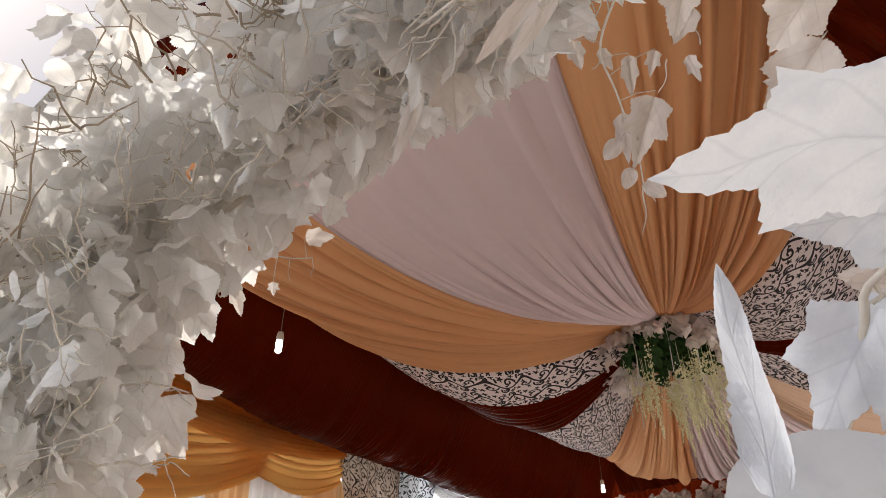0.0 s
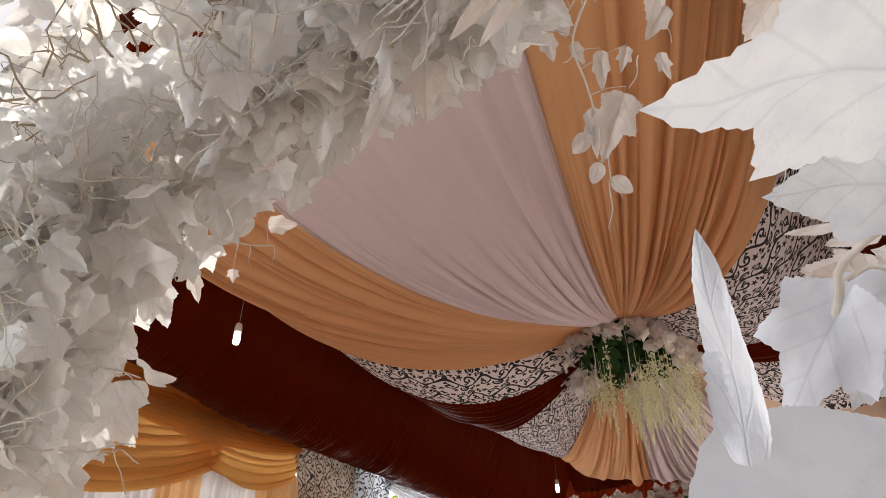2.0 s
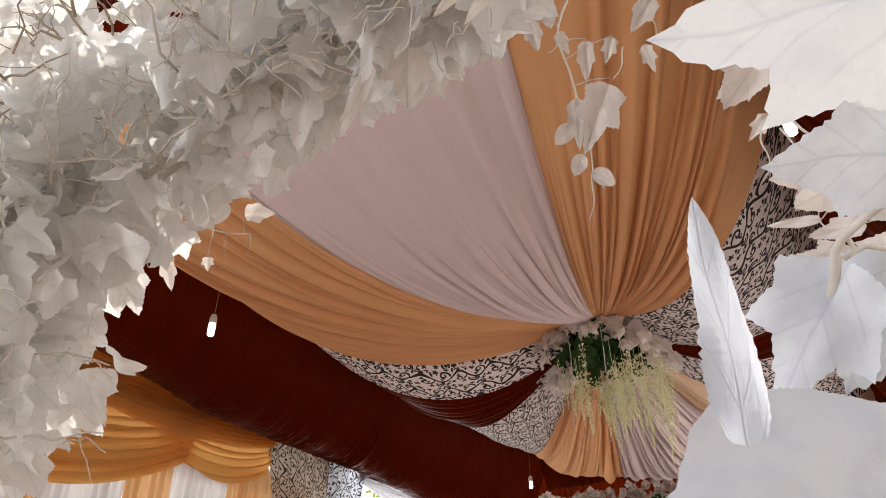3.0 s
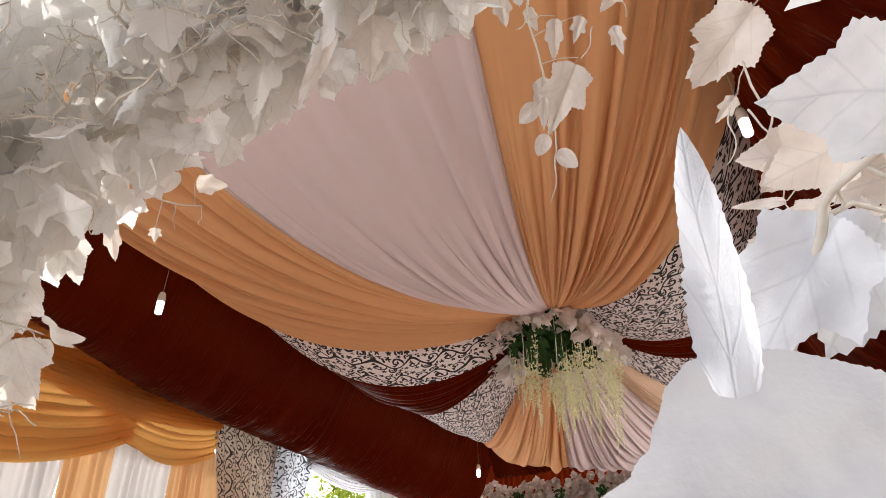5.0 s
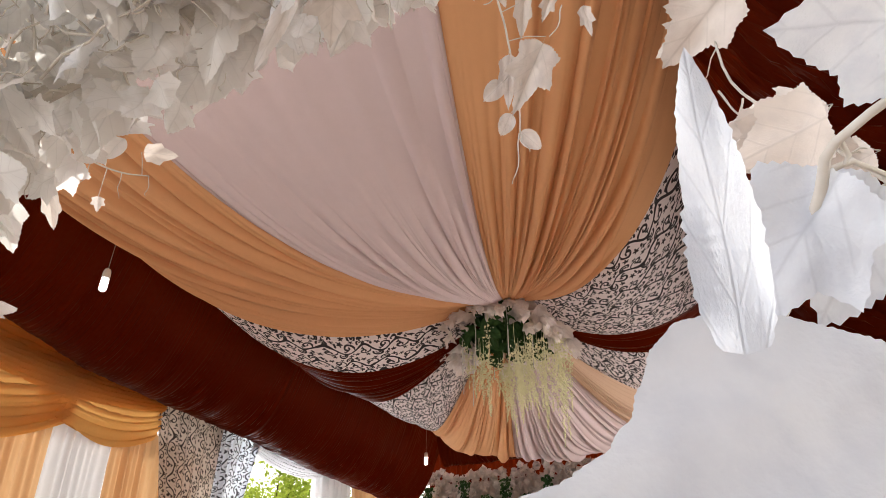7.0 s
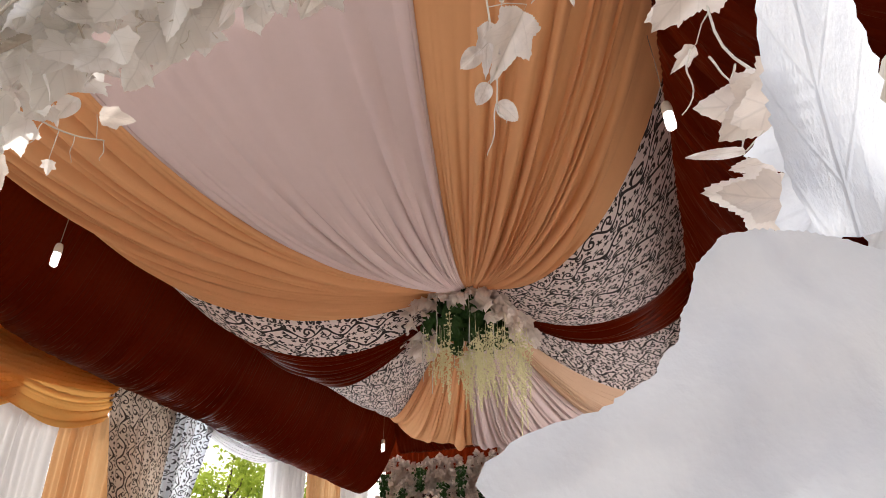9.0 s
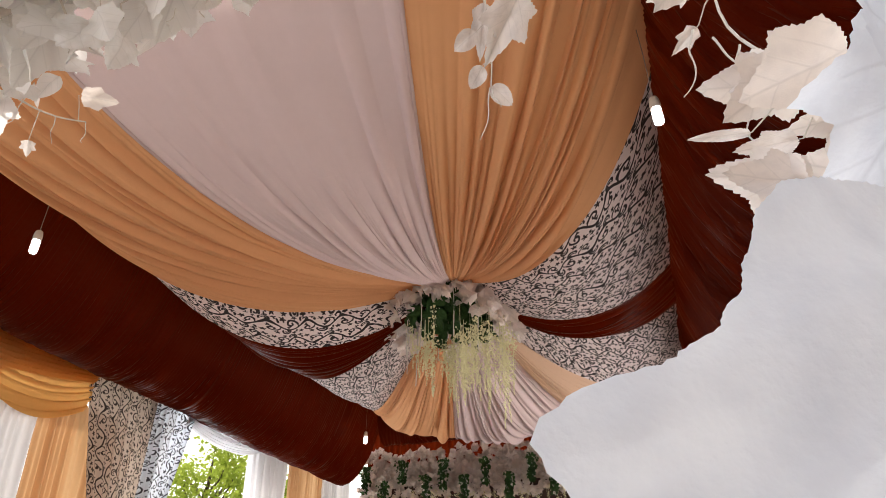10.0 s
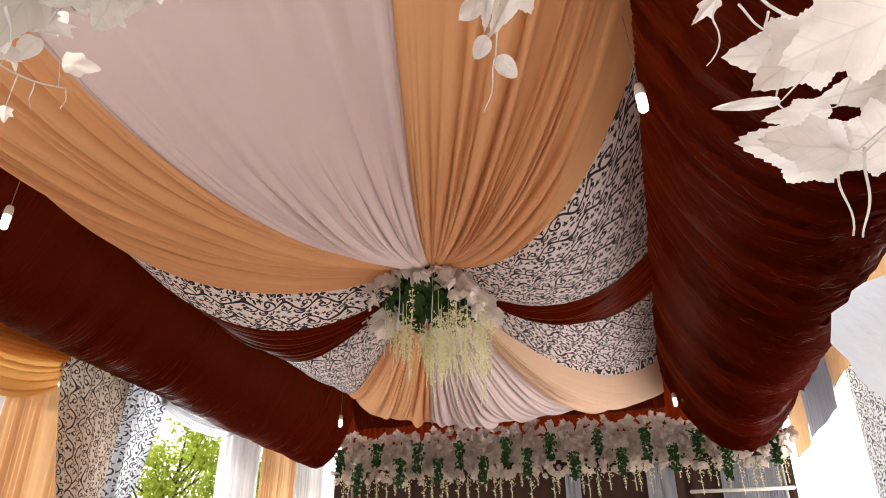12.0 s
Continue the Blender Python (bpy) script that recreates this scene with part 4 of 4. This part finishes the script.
WALL_X = -5.45
swag(GOLD_CLOTH, -5.36, 3.75, 5.16, 3.85, 3.80, 0.10, 0.88, 301, "amber swag of cloth hung in curved folds over sheer curtains")
swag(GOLD_CLOTH, -5.33, 1.30, 4.15, 3.85, 3.82, 0.30, 0.98, 311, "amber swag of cloth hung in deep curved folds")
swag(GOLD_CLOTH, -5.26, 2.30, 5.12, 3.85, 3.76, 0.12, 0.55, 321, "upper amber swag of cloth overlapping the lower ones")
for n, (a, b, mat, word) in enumerate(((0.9, 2.3, SHEER_WHITE, "sheer white"), (2.3, 2.9, SHEER_PEACH, "sheer peach"), (2.9, 3.62, SHEER_WHITE, "sheer white"), (3.62, 4.08, SHEER_PEACH, "sheer peach"), (4.08, 4.74, SHEER_WHITE, "sheer white"), (4.74, 5.80, SHEER_PEACH, "sheer peach"))):
    pleated("curtain", mat, (WALL_X, a), (WALL_X, b), 3.10, 0.02, 400 + n, word + " curtain hanging in straight pleats", group="sheer side curtains", depth=0.055, pitch=0.075)
# printed curtain in two colours: shaded half tan, daylit half bluish white
pleated("curtain", SCROLL_SHADED, (-5.36, 4.98), (-5.36, 6.15), 3.95, 0.9, 420, "curtain printed with dark scrolls in soft pleats, its shade coloured tan", group="printed curtains", lean=-0.25, first_lean=0.9, depth=0.06, pitch=0.12)
pleated("curtain", SCROLL_SHEER, (-5.40, 6.05), (-5.40, 6.97), 3.95, 0.9, 421, "white curtain printed with dark scrolls, drawn to one side", group="printed curtains", lean=-0.95, depth=0.075, pitch=0.10)
for n, (a, b, mat, word) in enumerate(((8.12, 9.12, SHEER_WHITE, "sheer white"), (9.12, 10.2, SHEER_PEACH, "sheer peach"), (10.2, 11.2, SHEER_WHITE, "sheer white"))):
    pleated("curtain", mat, (WALL_X, a), (WALL_X, b), 3.75, 0.02, 430 + n, word + " curtain hanging in straight pleats", group="sheer side curtains", depth=0.06, pitch=0.09)
swag(SHEER_WHITE, -5.42, 6.7, 8.4, 3.50, 3.50, 0.14, 0.26, 331, "thin white swag across the open side window")

# open side: thin valance and printed curtain
for n, (a, b, foot, mat, word) in enumerate(((5.0, 7.7, 3.12, SHEER_PEACH, "peach"), (7.7, 9.25, 2.93, GREY_CLOTH, "grey"), (9.25, 10.4, 2.88, SHEER_PEACH, "peach"))):
    pleated("side_valance", mat, (1.80, a), (1.80, b), 3.95, foot, 450 + n, word + " pleated valance along the open side", "valance", pitch=0.05, depth=0.014, group="pleated valances of the open side")
pleated("curtain", SCROLL_SHEER, (2.60, 7.2), (2.60, 10.3), 4.5, 0.02, 452, "white curtain printed with dark scrolls at the open side", group="printed curtains", depth=0.05, pitch=0.16)

# ---- stage backdrop with its flower band ----
pleated("stage_backdrop", STAGE_DARK, (1.62, 9.85), (-4.6, 9.85), 2.98, 0.02, 500, "dark brown pleated stage backdrop", "backdrop", depth=0.05, pitch=0.22)
pleated("stage_cloth", RED_CLOTH, (1.62, 10.02), (-4.6, 10.02), 4.2, 0.02, 501, "dark red cloth above the stage flowers", "backdrop", depth=0.03, pitch=0.10)
for n, (a, b) in enumerate(((-0.15, 0.2), (0.75, 1.5), (-1.2, -1.0))):
    pleated("string_curtain", GREY_CLOTH, (b, 9.75), (a, 9.75), 2.85, 0.02, 510 + n, "silver string curtain below the stage flowers", group="string curtains", depth=0.012, pitch=0.03)
hedge = empty("flower_band", (-1.4, 9.45, 3.0), "band of crowded white artificial flowers over the stage", "flower arrangement")


def flower_head(seed):
    """A loose head of broad petals."""
    r = random.Random(seed)
    items = []
    for k in range(9):
        a, t = 2.4 * k, 0.25 + 0.09 * k
        way = Vector((math.cos(a) * math.sin(t), math.sin(a) * math.sin(t), math.cos(t)))
        m = leaf_pose((0, 0, 0), way * r.uniform(0.75, 1.1), way + Vector((0, 0, 2.0)), r.uniform(0.7, 1.0))
        items.append((low_leaf("petal", PETAL_WHITE, seed * 10 + k, 1.2), m))
    ob = joined("flower", items, PETAL_WHITE, None)
    me = ob.data
    bpy.data.objects.remove(ob)
    return me


HEADS = [flower_head(600 + n) for n in range(5)]
for n in range(290):
    x = -4.35 + 5.95 * ((n % 48) + rng.uniform(-0.4, 0.4)) / 47
    row = n // 48
    z = 3.30 - 0.095 * row + rng.uniform(-0.05, 0.05) - 0.02 * math.sin(3 * x)
    ob = new("flower", HEADS[n % 5])
    ob.parent = hedge
    m = Matrix.Translation((x, 9.45 + rng.uniform(-0.05, 0.05), z)) @ Euler((radians(90) + rng.gauss(0, 0.45), rng.gauss(0, 0.4), rng.uniform(0, 6.28))).to_matrix().to_4x4() @ Matrix.Scale(rng.uniform(0.075, 0.12), 4)
    ob.matrix_local = Matrix.Translation((1.4, -9.45, -3.0)) @ m
more = []
for n in range(800):
    z = rng.uniform(-0.30, 0.36)
    m = Matrix.Translation((rng.uniform(-2.95, 3.0), rng.uniform(-0.04, 0.10), z)) @ Euler((radians(90) + rng.gauss(0, 0.5), rng.gauss(0, 0.5), rng.uniform(0, 6.28))).to_matrix().to_4x4() @ Matrix.Scale(rng.uniform(0.075, 0.12), 4)
    more.append((HEADS[n % 5], m))
joined("petal_mass", more, PETAL_WHITE, hedge, "crowded white petals")
for x in (-2.8, 2.85):
    part("post", tube([(x, 0.14, -3.0), (x, 0.14, 0.2)], 0.02, 8), POLE_STEEL, hedge, "steel stage post")
part("backing_board", box(-2.85, 2.9, 0.12, 0.15, -0.10, 0.22), PETAL_WHITE, hedge)

SMALL_GREEN = low_leaf("small_green_leaf", LEAF_GREEN, 3, 1.0)
SMALL_PETAL = low_leaf("small_petal", PETAL_WHITE, 4, 1.2)


def green_garland(x, z, length, seed):
    r = random.Random(seed)
    thing = empty("green_garland", (x, 9.27, z), "short hanging garland of small green leaves and white buds", "garland", "green garlands on the flower band")
    greens, whites = [], []
    for k in range(int(640 * length)):
        f = r.random()
        p = Vector((r.gauss(0, 0.030 * (1.15 - f * 0.6)), r.gauss(0, 0.03), -length * f))
        way = Vector((r.gauss(0, 0.6), r.gauss(-0.3, 0.6), -0.7))
        m = leaf_pose(p, p + way.normalized() * r.uniform(0.035, 0.06), p + Vector((r.gauss(0, 0.5), -1, 0)), r.uniform(0.7, 1.0))
        (whites if r.random() < 0.10 else greens).append((SMALL_PETAL if m is None else SMALL_GREEN, m))
    joined("foliage", greens, LEAF_GREEN, thing, "dark green leaves")
    joined("bud_filler", whites, PETAL_WHITE, thing, "white buds")
    part("core", tube([(0, 0.01, 0.02), (0.004, 0.01, -length * 0.5), (0, 0.01, -length)], 0.004, 5), STEM_WHITE, thing)
    return thing


for n in range(20):
    green_garland(-4.30 + 0.30 * n + rng.uniform(-0.03, 0.03), (3.17, 2.98)[n % 2] + rng.uniform(-0.05, 0.05), rng.uniform(0.30, 0.42), 700 + n)
LONG = [blossom_strand(760 + n, 0.42, 0.02, STRAND, 160) for n in range(2)]
for n in range(46):
    ob = new("blossom_strand", LONG[n % 2])
    ob.parent = hedge
    ob.matrix_local = Matrix.Translation((-2.9 + 5.8 * n / 45 + rng.uniform(-0.05, 0.05), rng.uniform(-0.05, 0.05), -0.22 + rng.uniform(-0.05, 0.05))) @ Matrix.Diagonal((1, 1, rng.uniform(0.5, 1.1), 1))
rail = part("stage_rail", box(0.35, 1.55, 9.5, 9.56, 2.40, 2.44, bevel=0.008), STRAND)
tagged(rail, "thin white rail of the stage frame", "rail")

# ---- tree outside the side window ----
outside = empty("garden_tree", (-14.0, 18.6, -0.05), "sunlit garden tree with light green leaves outside the tent", "tree")
part("trunk", tube([(0, 0, 0), (0.1, 0.05, 1.5), (0.0, 0.1, 3.0), (0.15, 0, 5.4)], [0.16, 0.13, 0.10, 0.04], 10), BARK, outside)
r = random.Random(91)
LEAFLET = [low_leaf("leaflet", TREE_LEAF, 50 + n, 0.8) for n in range(3)]
items = []
for n in range(30):
    a = r.uniform(0, 6.283)
    h = r.uniform(2.5, 5.2)
    end = Vector((math.cos(a) * r.uniform(0.6, 3.0), math.sin(a) * r.uniform(0.6, 3.0), h + r.uniform(0.4, 1.6)))
    part("limb", tube(bent((0, 0.05, h - 0.4), end, r, 0.08), [0.05, 0.045, 0.04, 0.03, 0.025, 0.02, 0.01], 6), BARK, outside)
    for _ in range(300):
        p = end + Vector((r.gauss(0, 0.34), r.gauss(0, 0.34), r.gauss(0, 0.24)))
        way = Vector((r.gauss(0, 0.6), r.gauss(0, 0.6), r.gauss(-0.4, 0.5))).normalized()
        items.append((r.choice(LEAFLET), leaf_pose(p, p + way * r.uniform(0.10, 0.2), p + Vector((r.gauss(0, 1), r.gauss(0, 1), 1)), 0.9)))
joined("crown", items, TREE_LEAF, outside, "light green leaf crown")
